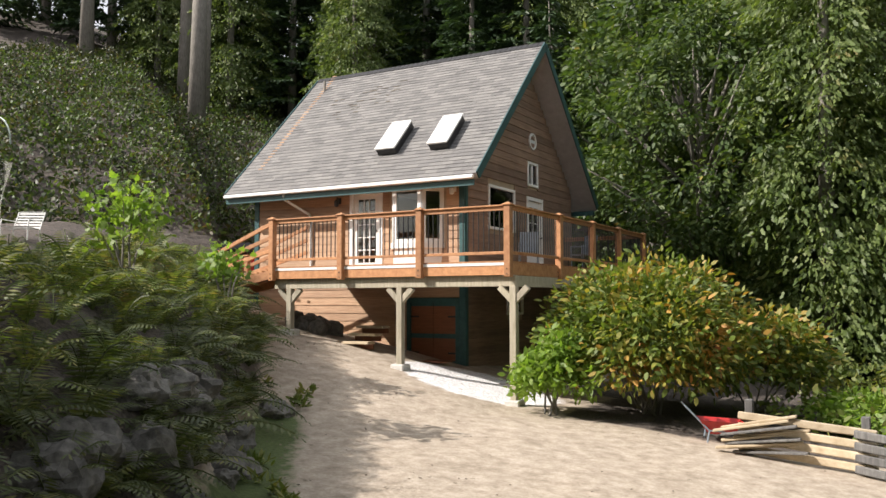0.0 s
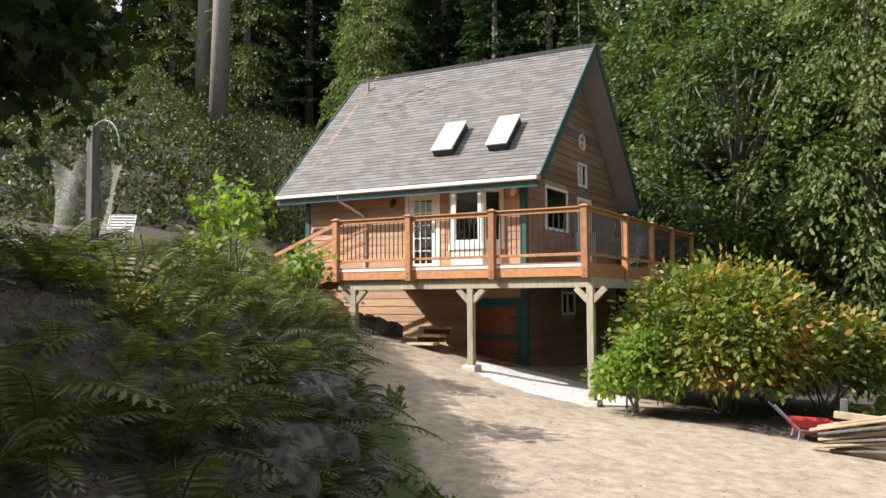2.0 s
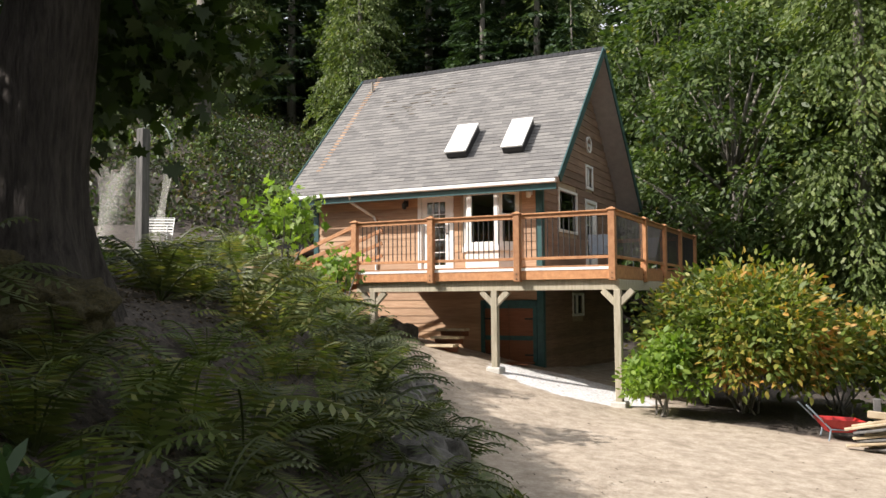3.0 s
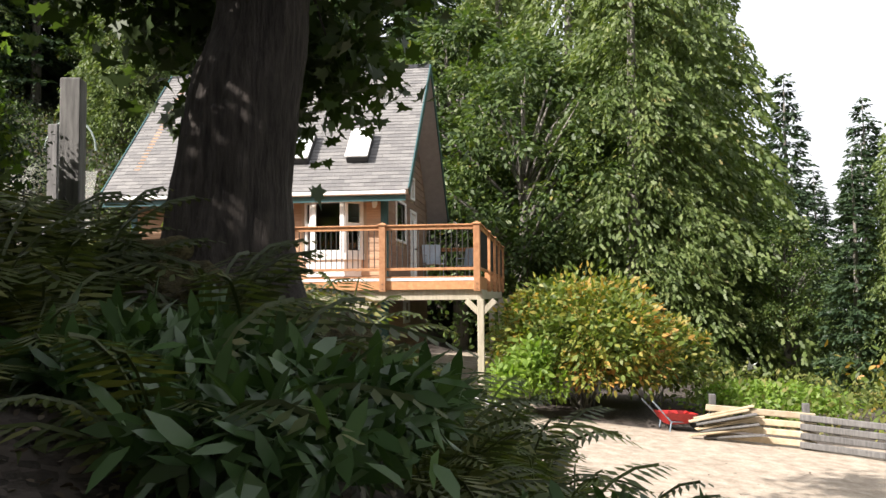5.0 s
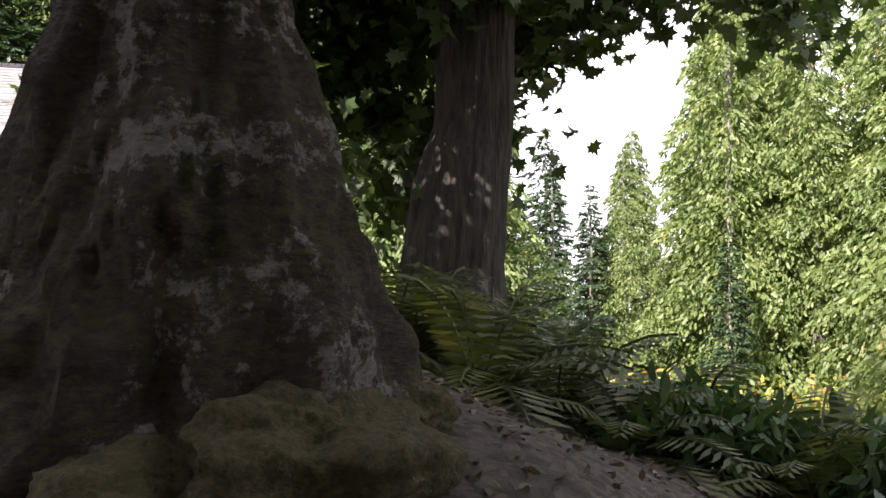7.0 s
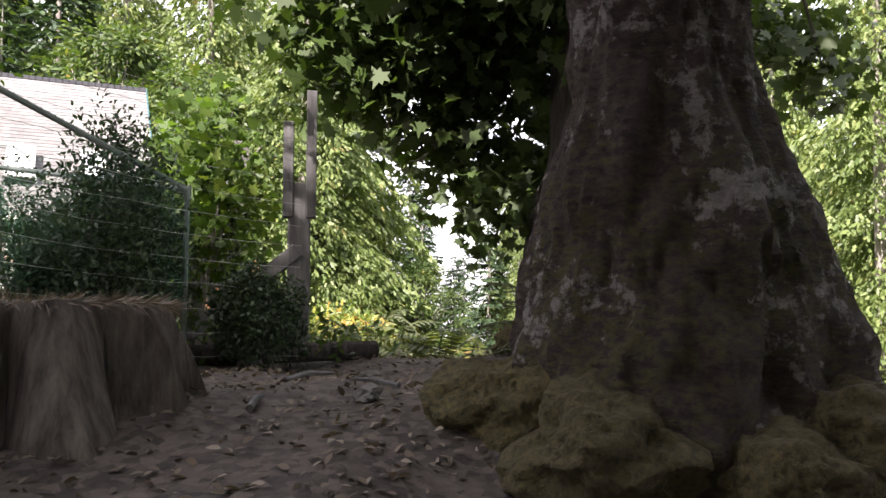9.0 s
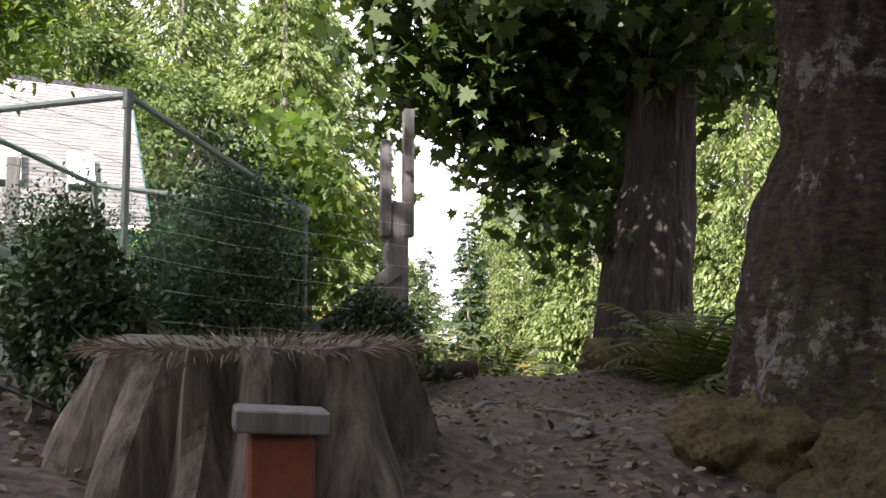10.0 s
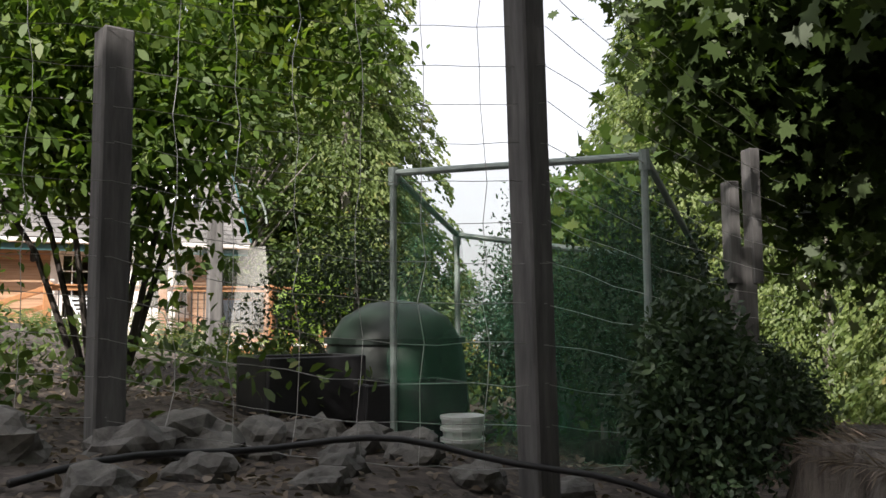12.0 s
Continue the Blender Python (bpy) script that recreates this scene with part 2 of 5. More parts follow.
L_AUTUMN = foliage("turning_leaves", [(0.0, (0.06, 0.1, 0.02)), (0.45, (0.12, 0.17, 0.03)), (0.66, (0.26, 0.25, 0.05)), (0.85, (0.45, 0.24, 0.06)), (1.0, (0.42, 0.15, 0.05))], 0.35)
L_LIGHT = foliage("young_leaves", [(0.0, (0.1, 0.19, 0.03)), (1.0, (0.24, 0.33, 0.06))], 0.45)
L_ELDER = foliage("elder_leaves", [(0.0, (0.035, 0.075, 0.015)), (0.6, (0.09, 0.15, 0.03)), (1.0, (0.2, 0.24, 0.05))], 0.45)
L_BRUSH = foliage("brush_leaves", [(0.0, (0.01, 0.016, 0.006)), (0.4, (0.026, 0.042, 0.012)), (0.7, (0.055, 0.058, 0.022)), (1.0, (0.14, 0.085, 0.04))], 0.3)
L_LITTER = foliage("leaf_litter", [(0.0, (0.05, 0.04, 0.032)), (0.6, (0.15, 0.115, 0.085)), (1.0, (0.32, 0.27, 0.22))], 0.1, 0.8)


# ---- mesh tools ----
class Build:
    """Gathers boxes, tubes and sheets into one mesh."""

    def __init__(self):
        self.v, self.f = [], []

    def _add(self, vs, fs):
        o = len(self.v)
        self.v += [tuple(p) for p in vs]
        self.f += [tuple(o + k for k in q) for q in fs]
        return self

    def box(self, size, m=None, c=0.0):
        """A box round its centre with chamfered edges of width c."""
        m = m or Matrix()
        hx, hy, hz = (s / 2 for s in size)
        c = min(c, hx * 0.8, hy * 0.8, hz * 0.8)
        bm = bmesh.new()
        bmesh.ops.create_cube(bm, size=1, matrix=Matrix.Diagonal((2 * hx, 2 * hy, 2 * hz, 1)))
        if c > 0:
            bmesh.ops.bevel(bm, geom=bm.edges[:], offset=c, segments=1, affect="EDGES")
        bm.verts.index_update()
        self._add([m @ p.co for p in bm.verts], [[q.index for q in f.verts] for f in bm.faces])
        bm.free()
        return self

    def span(self, lo, hi, c=0.0):
        lo, hi = Vector(lo), Vector(hi)
        return self.box(hi - lo, Matrix.Translation((lo + hi) / 2), c)

    def beam(self, a, b, w, h, c=0.004, up=(0, 0, 1)):
        """A board from a to b, w across and h high."""
        a, b = Vector(a), Vector(b)
        x = (b - a).normalized()
        y = Vector(up).cross(x).normalized()
        z = x.cross(y)
        m = Matrix((x, y, z)).transposed().to_4x4()
        m.translation = (a + b) / 2
        return self.box(((b - a).length, w, h), m, c)

    def tube(self, pts, radii, sides=8, wobble=0.0, seed=0, cap=True):
        rnd = random.Random(seed)
        pts = [Vector(p) for p in pts]
        if not isinstance(radii, (list, tuple)):
            radii = [radii] * len(pts)
        rings, ref = [], Vector((0.31, 0.87, 0.2))
        for k, p in enumerate(pts):
            d = (pts[min(k + 1, len(pts) - 1)] - pts[max(k - 1, 0)]).normalized()
            u = d.cross(ref).normalized()
            w = d.cross(u)
            rings.append([p + (u * math.cos(a) + w * math.sin(a)) * radii[k] * (1 + wobble * (rnd.random() - 0.5)) for a in (2 * math.pi * j / sides for j in range(sides))])
        vs = [q for r in rings for q in r]
        fs = [(k * sides + j, k * sides + (j + 1) % sides, (k + 1) * sides + (j + 1) % sides, (k + 1) * sides + j) for k in range(len(pts) - 1) for j in range(sides)]
        if cap:
            fs += [tuple(range(sides))[::-1], tuple((len(pts) - 1) * sides + j for j in range(sides))]
        return self._add(vs, fs)

    def mesh(self, name, smooth=False):
        me = bpy.data.meshes.new(name)
        me.from_pydata(self.v, [], self.f)
        if smooth:
            for p in me.polygons:
                p.use_smooth = True
        me.update()
        return me


def part(name, b, material, parent=None, label="", smooth=False):
    """One mesh object under a thing or a part."""
    me = b if isinstance(b, bpy.types.Mesh) else b.mesh(name, smooth)
    if not me.materials:
        me.materials.append(material)
    ob = new(name, me)
    if parent is not None:
        ob.parent = parent
    return tagged(ob, label) if label else ob


def thing(name, label, category, at=(0, 0, 0), turn=0.0, group="", kind=""):
    ob = new(name)
    ob.matrix_world = pose(*at, 0, 0, turn)
    return tagged(ob, label, category, group, kind)


def solo(name, b, material, label, category, group="", kind="", smooth=False, m=None):
    ob = part(name, b, material, None, "", smooth)
    if m is not None:
        ob.matrix_world = m
    return tagged(ob, label, category, group, kind)


SHAPES = {
    "leaf": [(0, 0), (0.22, 0.3), (0.2, 0.65), (0, 1), (-0.2, 0.65), (-0.22, 0.3)],
    "long": [(0, 0), (0.13, 0.3), (0.12, 0.7), (0, 1), (-0.12, 0.7), (-0.13, 0.3)],
    "spray": [(0, 0), (0.16, 0.2), (0.1, 0.26), (0.3, 0.45), (0.16, 0.52), (0.26, 0.75), (0.1, 0.72), (0, 1), (-0.1, 0.74), (-0.25, 0.72), (-0.15, 0.5), (-0.3, 0.42), (-0.1, 0.28), (-0.16, 0.2)],
    "tuft": [(0, 0), (0.2, 0.25), (0.12, 0.45), (0.24, 0.7), (0, 1), (-0.2, 0.66), (-0.1, 0.42), (-0.22, 0.22)],
    "blade": [(0, 0), (0.03, 0.5), (0, 1), (-0.03, 0.5)],
    "maple": [(0, 0), (0.12, 0.16), (0.42, 0.05), (0.36, 0.24), (0.56, 0.44), (0.3, 0.48), (0.3, 0.68), (0.13, 0.62), (0, 1), (-0.13, 0.62), (-0.3, 0.68), (-0.3, 0.48), (-0.56, 0.44), (-0.36, 0.24), (-0.42, 0.05), (-0.12, 0.16)],
}


def leaves_mesh(name, pos, along, size, shape, rng, droop=0.0, flat=0.6):
    """Leaves of one outline at pos, pointing along; flat: how level their faces lie."""
    out = np.array(SHAPES[shape])
    n, k = len(pos), len(out)
    d = along + rng.normal(0, 0.25, (n, 3))
    d[:, 2] -= droop
    d /= np.linalg.norm(d, axis=1)[:, None] + 1e-9
    up = rng.normal(0, 1 - flat, (n, 3)) + np.array([0, 0, flat])
    s = np.cross(d, up)
    s /= np.linalg.norm(s, axis=1)[:, None] + 1e-9
    nn = np.cross(s, d)
    sz = size * rng.uniform(0.65, 1.3, n)
    bend = (out[:, 1] ** 2) * -0.18 + np.abs(out[:, 0]) * 0.25
    v = pos[:, None] + sz[:, None, None] * (s[:, None] * out[None, :, :1] + d[:, None] * out[None, :, 1:] + nn[:, None] * bend[None, :, None])
    me = bpy.data.meshes.new(name)
    me.vertices.add(n * k)
    me.vertices.foreach_set("co", v.astype(np.float32).ravel())
    me.loops.add(n * k)
    me.loops.foreach_set("vertex_index", np.arange(n * k, dtype=np.int32))
    me.polygons.add(n)
    me.polygons.foreach_set("loop_start", np.arange(0, n * k, k, dtype=np.int32))
    me.update(calc_edges=True)
    return me


# ---- ground ----
FOOT = [(-7.2, 0.3), (-4.6, -1.5), (-2.4, -4.0), (-0.6, -6.6), (0.7, -8.2), (1.7, -10.2), (2.5, -12.3), (3.0, -15.0), (3.2, -18.0), (3.2, -26.0)]


def smooth01(a, b, x):
    t = np.clip((x - a) / (b - a), 0, 1)
    return t * t * (3 - 2 * t)


def bank_depth(x, y):
    """How far inside the foot of the bank a point lies (negative: on the drive)."""
    x, y = np.asarray(x, float), np.asarray(y, float)
    best, sign = np.full(x.shape, 1e9), np.zeros(x.shape)
    for (ax, ay), (bx, by) in zip(FOOT, FOOT[1:]):
        dx, dy = bx - ax, by - ay
        t = np.clip(((x - ax) * dx + (y - ay) * dy) / (dx * dx + dy * dy), 0, 1)
        d = np.hypot(x - ax - t * dx, y - ay - t * dy)
        s = np.where(dx * (y - ay) - dy * (x - ax) < 0, 1.0, -1.0)
        sign = np.where(d < best, s, sign)
        best = np.minimum(best, d)
    return best * sign


def height(x, y):
    x, y = np.asarray(x, float), np.asarray(y, float)
    drive = np.where(x < 0, -(0.07 + 0.155 * np.exp(-((y - 0.5) / 5.0) ** 2)) * x, -0.085 * x)
    drive = np.where(x < -9, 2.0 - 0.02 * (x + 9), drive)
    fall = smooth01(6, 60, x * 0.6 + y * 0.8 - 4) * 5.0
    drive = drive - fall
    d = bank_depth(x, y)
    top = 2.22 + 0.05 * np.clip(y + 13, 0, 14) - 0.75 * smooth01(-15.0, -18.5, y) * smooth01(-7.5, -3.0, x) + 0.12 * np.clip(-x - 4.6, 0, 6) + 0.2 * smooth01(0.6, -1.4, x) + 0.14 * smooth01(-3.2, -4.8, x) * smooth01(-15.6, -13.9, y)
    top = top + 0.24 * np.exp(-((x + 0.5) ** 2 + (y + 12.9) ** 2) / 0.9) + 0.16 * np.exp(-((x + 2.05) ** 2 + (y + 15.85) ** 2) / 0.7)
    w = 0.45 * smooth01(-0.1, 0.9, d) + 0.4 * smooth01(0.6, 2.6, d) + 0.15 * smooth01(2, 4.5, d)
    z = drive * (1 - w) + top * w
    s = -0.88 * x + 0.48 * y
    hill = np.clip(s - 9.6, 0, 45) * smooth01(-14, 0, y)
    z = z + 0.43 * hill * smooth01(0, 3, hill) * smooth01(12, -4, x)
    rough = 0.05 * np.sin(2.1 * x + 0.7 * y) * np.sin(1.3 * y - 0.4 * x) + 0.03 * np.sin(5.3 * x - 2.2 * y) * np.sin(4.1 * y + 1.0)
    return z + rough * (0.25 + 0.9 * np.clip(w, 0, 1) + smooth01(0, 3, hill) * 2)


def hz(x, y):
    return float(height(np.array([x]), np.array([y]))[0])


def make_ground():
    """One sheet, fine near the house and coarse out to the horizon."""
    def axis(lo, hi, step):
        mid = np.arange(lo, hi + 1e-6, step)
        grow = np.cumsum(step * 1.16 ** np.arange(1, 46))
        return np.concatenate([lo - grow[::-1], mid, hi + grow])
    xs, ys = axis(-12, 10, 0.2), axis(-22, 12, 0.2)
    gx, gy = np.meshgrid(xs, ys)
    gz = height(gx, gy)
    far = np.hypot(gx, gy)
    gz = np.where(far > 90, np.minimum(gz, 30 + 0 * gz), gz)
    nx, ny = len(xs), len(ys)
    v = np.stack([gx, gy, gz], -1).reshape(-1, 3)
    i = np.arange(nx * ny).reshape(ny, nx)
    f = np.stack([i[:-1, :-1], i[:-1, 1:], i[1:, 1:], i[1:, :-1]], -1).reshape(-1, 4)
    me = bpy.data.meshes.new("ground")
    me.vertices.add(len(v))
    me.vertices.foreach_set("co", v.astype(np.float32).ravel())
    me.loops.add(f.size)
    me.loops.foreach_set("vertex_index", f.astype(np.int32).ravel())
    me.polygons.add(len(f))
    me.polygons.foreach_set("loop_start", np.arange(0, f.size, 4, dtype=np.int32))
    me.polygons.foreach_set("use_smooth", np.ones(len(f), dtype=bool))
    me.update(calc_edges=True)
    d = bank_depth(v[:, 0], v[:, 1])
    s = -0.88 * v[:, 0] + 0.48 * v[:, 1]
    duff = np.maximum.reduce([smooth01(0.0, 0.5, d), smooth01(8.5, 10, s), smooth01(2.0, 4.0, v[:, 1]) * smooth01(-1.0, 1.0, v[:, 0]), smooth01(9, 11, v[:, 0]), smooth01(-0.6, 0.2, v[:, 1] + 0.0) * smooth01(0.6, 1.6, v[:, 0])])
    grass = 0.75 * smooth01(-1.1, -0.3, d) * (1 - smooth01(0.0, 0.4, d)) * smooth01(-3, -5, v[:, 1])
    grav = smooth01(1.7, 1.0, np.hypot((v[:, 0] + 1.2) * 0.75, v[:, 1] - 1.0))
    col = np.stack([duff, grass, grav, np.ones(len(v))], -1)
    at = me.attributes.new("zones", "FLOAT_COLOR", "POINT")
    at.data.foreach_set("color", col.astype(np.float32).ravel())
    me.materials.append(M_GROUND)
    return tagged(new("ground", me), "packed sandy drive with a leaf-strewn bank and forest hillside", "ground", kind="structure")


make_ground()


# ---- house ----
X0, X1, Y0, Y1 = -9.05, -2.45, 2.75, 9.6      # outer wall faces
EAVE_Y, EAVE_Z, RIDGE_Y, RIDGE_Z = 2.09, 4.92, 6.17, 9.04
RX0, RX1 = -9.57, -1.81                        # roof ends
DECK_Z = 2.79
SLOPE = Vector((0, RIDGE_Y - EAVE_Y, RIDGE_Z - EAVE_Z)).normalized()
NORMAL = Vector((0, -SLOPE.z, SLOPE.y))
LOW = -0.6                                     # foot of the walls, below the ground


def roof_z(y):
    return RIDGE_Z - abs(y - RIDGE_Y) * (RIDGE_Z - EAVE_Z) / (RIDGE_Y - EAVE_Y)


def cut_runs(lo, hi, holes, z0, z1):
    """The stretches of lo..hi that no opening (a, b, bottom, top) takes at heights z0..z1."""
    runs = [(lo, hi)]
    for a, b, c, d in holes:
        if z1 > c and z0 < d:
            runs = [q for s, e in runs for q in ((s, min(e, a)), (max(s, b), e)) if q[1] - q[0] > 0.03]
    return runs


def siding(wall, lo, hi, z0, z1, holes, along, face, material, course=0.2):
    """Lapped boards, one object each. along: 'x' or 'y'; face: the plane's other coordinate; boards stand proud outwards."""
    k, z = 0, z0
    while z < z1 - 0.02:
        t = min(z + course, z1)
        for s, e in cut_runs(lo, hi, holes, z, t):
            b = Build()
            a0, a1 = s, e
            if along == "y":
                mid = (z + t) / 2 + 0.1
                if mid > EAVE_Z:
                    reach = (RIDGE_Z - 0.22 - mid) * (RIDGE_Y - EAVE_Y) / (RIDGE_Z - EAVE_Z)
                    a0, a1 = max(a0, RIDGE_Y - reach), min(a1, RIDGE_Y + reach)
                if a1 - a0 < 0.05:
                    continue
                vs = [(face, a0, z), (face, a1, z), (face + 0.024, a0, z), (face + 0.024, a1, z), (face + 0.008, a0, t), (face + 0.008, a1, t), (face, a0, t), (face, a1, t)]
                fs = [(0, 2, 3, 1), (2, 4, 5, 3), (4, 6, 7, 5), (0, 6, 4, 2), (1, 3, 5, 7)]
            else:
                vs = [(a0, face, z), (a1, face, z), (a0, face - 0.024, z), (a1, face - 0.024, z), (a0, face - 0.008, t), (a1, face - 0.008, t), (a0, face, t), (a1, face, t)]
                fs = [(0, 1, 3, 2), (2, 3, 5, 4), (4, 5, 7, 6), (0, 2, 4, 6), (1, 7, 5, 3)]
            b._add(vs, fs)
            part("siding_board", b, material, wall)
        z = t
        k += 1


FRONT_HOLES = [(-5.72, -4.9, DECK_Z, 4.72), (-4.5, -3.05, 3.42, 4.76)]
SHOP_HOLE = (-3.97, -2.7, 0.3, 1.98)
GABLE_HOLES = [(4.0, 5.42, 3.88, 4.87), (6.33, 7.29, DECK_Z, 4.82), (6.4, 6.96, 5.24, 5.79), (5.04, 5.89, 1.71, 2.19)]


def wall_core(parent, name, runs, label=""):
    b = Build()
    for lo, hi in runs:
        b.span(lo, hi)
    return part(name, b, M_ROOM, parent, label)


def grid_boxes(lo, hi, holes, z0, z1):
    """Blocks of a wall plane that leave its openings free."""
    zs = sorted({z0, z1, *(min(max(h, z0), z1) for q in holes for h in q[2:])})
    return [(s, e, a, b) for a, b in zip(zs, zs[1:]) if b - a > 0.01 for s, e in cut_runs(lo, hi, holes, a + 0.001, b - 0.001)]


def make_house():
    house = thing("house", "cedar-sided gabled cottage with grey shingle roof on a slope", "house", (-5.7, 6.2, 0))
    inv = house.matrix_world.inverted()

    def sub(name, b, mat, parent=house, label="", smooth=False):
        ob = part(name, b, mat, parent, label, smooth)
        if parent is house:
            ob.matrix_parent_inverse = inv
        return ob
    holes = FRONT_HOLES + [SHOP_HOLE]
    b = Build()
    for s, e, z0, z1 in grid_boxes(X0, X1 - 0.16, holes, LOW, 5.5):
        b.span((s, Y0 + 0.001, z0), (e, Y0 + 0.15, z1))
    front = sub("wall_front", b, M_ROOM, label="cedar lap siding front wall")
    siding(front, X0 + 0.1, X1 - 0.14, -0.1, 5.05, [(a - 0.1, bb + 0.1, c if c > DECK_Z + .1 else c - 0.0, d + 0.1) for a, bb, c, d in holes], "x", Y0, M_CEDAR)
    b = Build()
    for s, e, z0, z1 in grid_boxes(Y0, Y1, GABLE_HOLES, LOW, 4.9):
        b.span((X1 - 0.15, s, z0), (X1 - 0.001, e, z1))
    zs = np.arange(4.9, RIDGE_Z - 0.3, 0.1)
    for z in zs:
        reach = (RIDGE_Z - 0.25 - z - 0.1) * (RIDGE_Y - EAVE_Y) / (RIDGE_Z - EAVE_Z)
        for s, e in cut_runs(RIDGE_Y - reach, RIDGE_Y + reach, GABLE_HOLES, z, z + 0.1):
            b.span((X1 - 0.15, max(s, Y0), z), (X1 - 0.001, min(e, Y1), z + 0.1))
    gable = sub("wall_gable", b, M_ROOM, label="dark grey-brown cedar gable wall")
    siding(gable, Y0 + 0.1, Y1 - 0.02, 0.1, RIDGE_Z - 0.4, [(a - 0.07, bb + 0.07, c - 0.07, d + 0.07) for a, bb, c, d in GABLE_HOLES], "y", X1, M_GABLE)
    b = Build()
    b.span((X0, Y0 + 0.15, LOW), (X0 + 0.15, Y1, 5.2)).span((X0 + 0.15, Y1 - 0.15, LOW), (X1 - 0.15, Y1, 5.2))
    for z in zs:
        reach = (RIDGE_Z - 0.25 - z - 0.1) * (RIDGE_Y - EAVE_Y) / (RIDGE_Z - EAVE_Z)
        b.span((X0, max(RIDGE_Y - reach, Y0), z + 0.3), (X0 + 0.15, min(RIDGE_Y + reach, Y1), z + 0.4))
    sub("wall_rear", b, M_CEDAR)
    b = Build()
    b.span((X0 + 0.15, Y0 + 0.15, DECK_Z - 0.25), (X1 - 0.15, Y1 - 0.15, DECK_Z + 0.02)).span((X0 + 0.15, Y0 + 0.15, 5.0), (X1 - 0.15, Y1 - 0.15, 5.1))
    b.span((-6.2, Y0 + 0.15, DECK_Z + 0.02), (-6.1, Y1 - 0.15, 5.0))
    sub("inner_floor", b, M_ROOM)
    # roof slabs
    th = 0.16
    for name, sgn in (("roof_front", 1), ("roof_rear", -1)):
        b = Build()
        e, r = Vector((0, EAVE_Y, EAVE_Z)), Vector((0, RIDGE_Y, RIDGE_Z))
        off = NORMAL * -th
        if sgn < 0:
            e.y, off = 2 * RIDGE_Y - EAVE_Y, Vector((0, -off.y, off.z))
        vs = [(x, q.y, q.z) for x in (RX0, RX1) for q in (e, r, r + Vector((0, 0, -th / SLOPE.y)), e + off)]
        fs = [(0, 1, 2, 3), (7, 6, 5, 4), (0, 4, 5, 1), (1, 5, 6, 2), (2, 6, 7, 3), (3, 7, 4, 0)]
        b._add(vs, fs if sgn > 0 else [q[::-1] for q in fs])
        roof = sub(name, b, M_SOFFIT, label="pale painted soffit under grey shingles")
        if sgn > 0:
            front_roof = roof
        for x in (RX0, RX1):
            bb = Build()
            o = 0.02 if x == RX1 else -0.02
            a0, a1 = e + off * 0.55 + Vector((0, 0, 0.03)), r + Vector((0, 0, -0.08))
            bb.beam((x + o, a0.y, a0.z), (x + o, a1.y, a1.z), 0.035, 0.21, 0.004)
            sub("bargeboard", bb, M_TEAL, label="dark teal painted bargeboard")
        g = Build()
        ge = Vector((0, EAVE_Y - 0.05, EAVE_Z - 0.1)) if sgn > 0 else Vector((0, 2 * RIDGE_Y - EAVE_Y + 0.05, EAVE_Z - 0.1))
        g.span((RX0 + 0.02, ge.y - 0.055, ge.z - 0.02), (RX1 - 0.03, ge.y + 0.045, ge.z + 0.07), 0.015)
        sub("gutter", g, M_WHITE, label="white metal eave gutter")
        fa = Build()
        fy = EAVE_Y + 0.1 if sgn > 0 else 2 * RIDGE_Y - EAVE_Y - 0.1
        fa.span((RX0 + 0.03, fy - 0.1, EAVE_Z - 0.27), (RX1 - 0.05, fy - 0.06, EAVE_Z - 0.13))
        sub("fascia", fa, M_TEAL)
    # shingles: lower courses one by one, the rest joined
    rnd = random.Random(4)
    length = (Vector((0, RIDGE_Y, RIDGE_Z)) - Vector((0, EAVE_Y, EAVE_Z))).length
    step, tab = 0.145, 0.325
    rest, count = Build(), 0
    tabs = {}
    for k in range(int(length / step)):
        base = Vector((0, EAVE_Y, EAVE_Z)) + SLOPE * (k * step)
        x = RX0 - 0.01 + (k % 2) * tab / 2
        if k % 2:
            x -= tab
        while x < RX1:
            a, e = max(x, RX0 - 0.015), min(x + tab - 0.006, RX1 + 0.015)
            x += tab
            if e - a < 0.04:
                continue
            lift = 0.016 + rnd.random() * 0.006
            lo, hi = base + SLOPE * (rnd.random() * 0.008 - 0.012), base + SLOPE * (step * 1.12)
            q = [lo + NORMAL * 0.002, lo + NORMAL * lift, hi + NORMAL * 0.006, hi + NORMAL * 0.0]
            vs = [(xx, p.y, p.z) for xx in (a, e) for p in q]
            fs = [(0, 4, 5, 1), (1, 5, 6, 2), (0, 1, 2, 3), (4, 7, 6, 5)]
            if count < 290 and k < 12:
                b = Build()
                b._add(vs, fs)
                part("shingle", b, M_SHINGLE, front_roof)
                count += 1
            else:
                rest._add(vs, fs)
    ob = part("upper_shingling", rest, M_SHINGLE, front_roof)
    tagged(ob, kind="stuff")
    cap = Build()
    cap.box(((RX1 - RX0) / 48 + 0.02, 0.2, 0.02), Matrix(), 0)
    cap = cap.mesh("ridge_cap")
    for y in range(48):
        q = RX0 + y * (RX1 - RX0) / 48
        for s in (-1, 1):
            ob = part("ridge_cap", cap, M_BLACK, front_roof)
            ob.matrix_local = Matrix.Translation((q + (RX1 - RX0) / 96, RIDGE_Y + s * 0.07, RIDGE_Z - 0.045)) @ Matrix.Rotation(-s * math.atan2(SLOPE.z, SLOPE.y), 4, "X")
    # loose, mossy patches on the shingles
    b = Build()
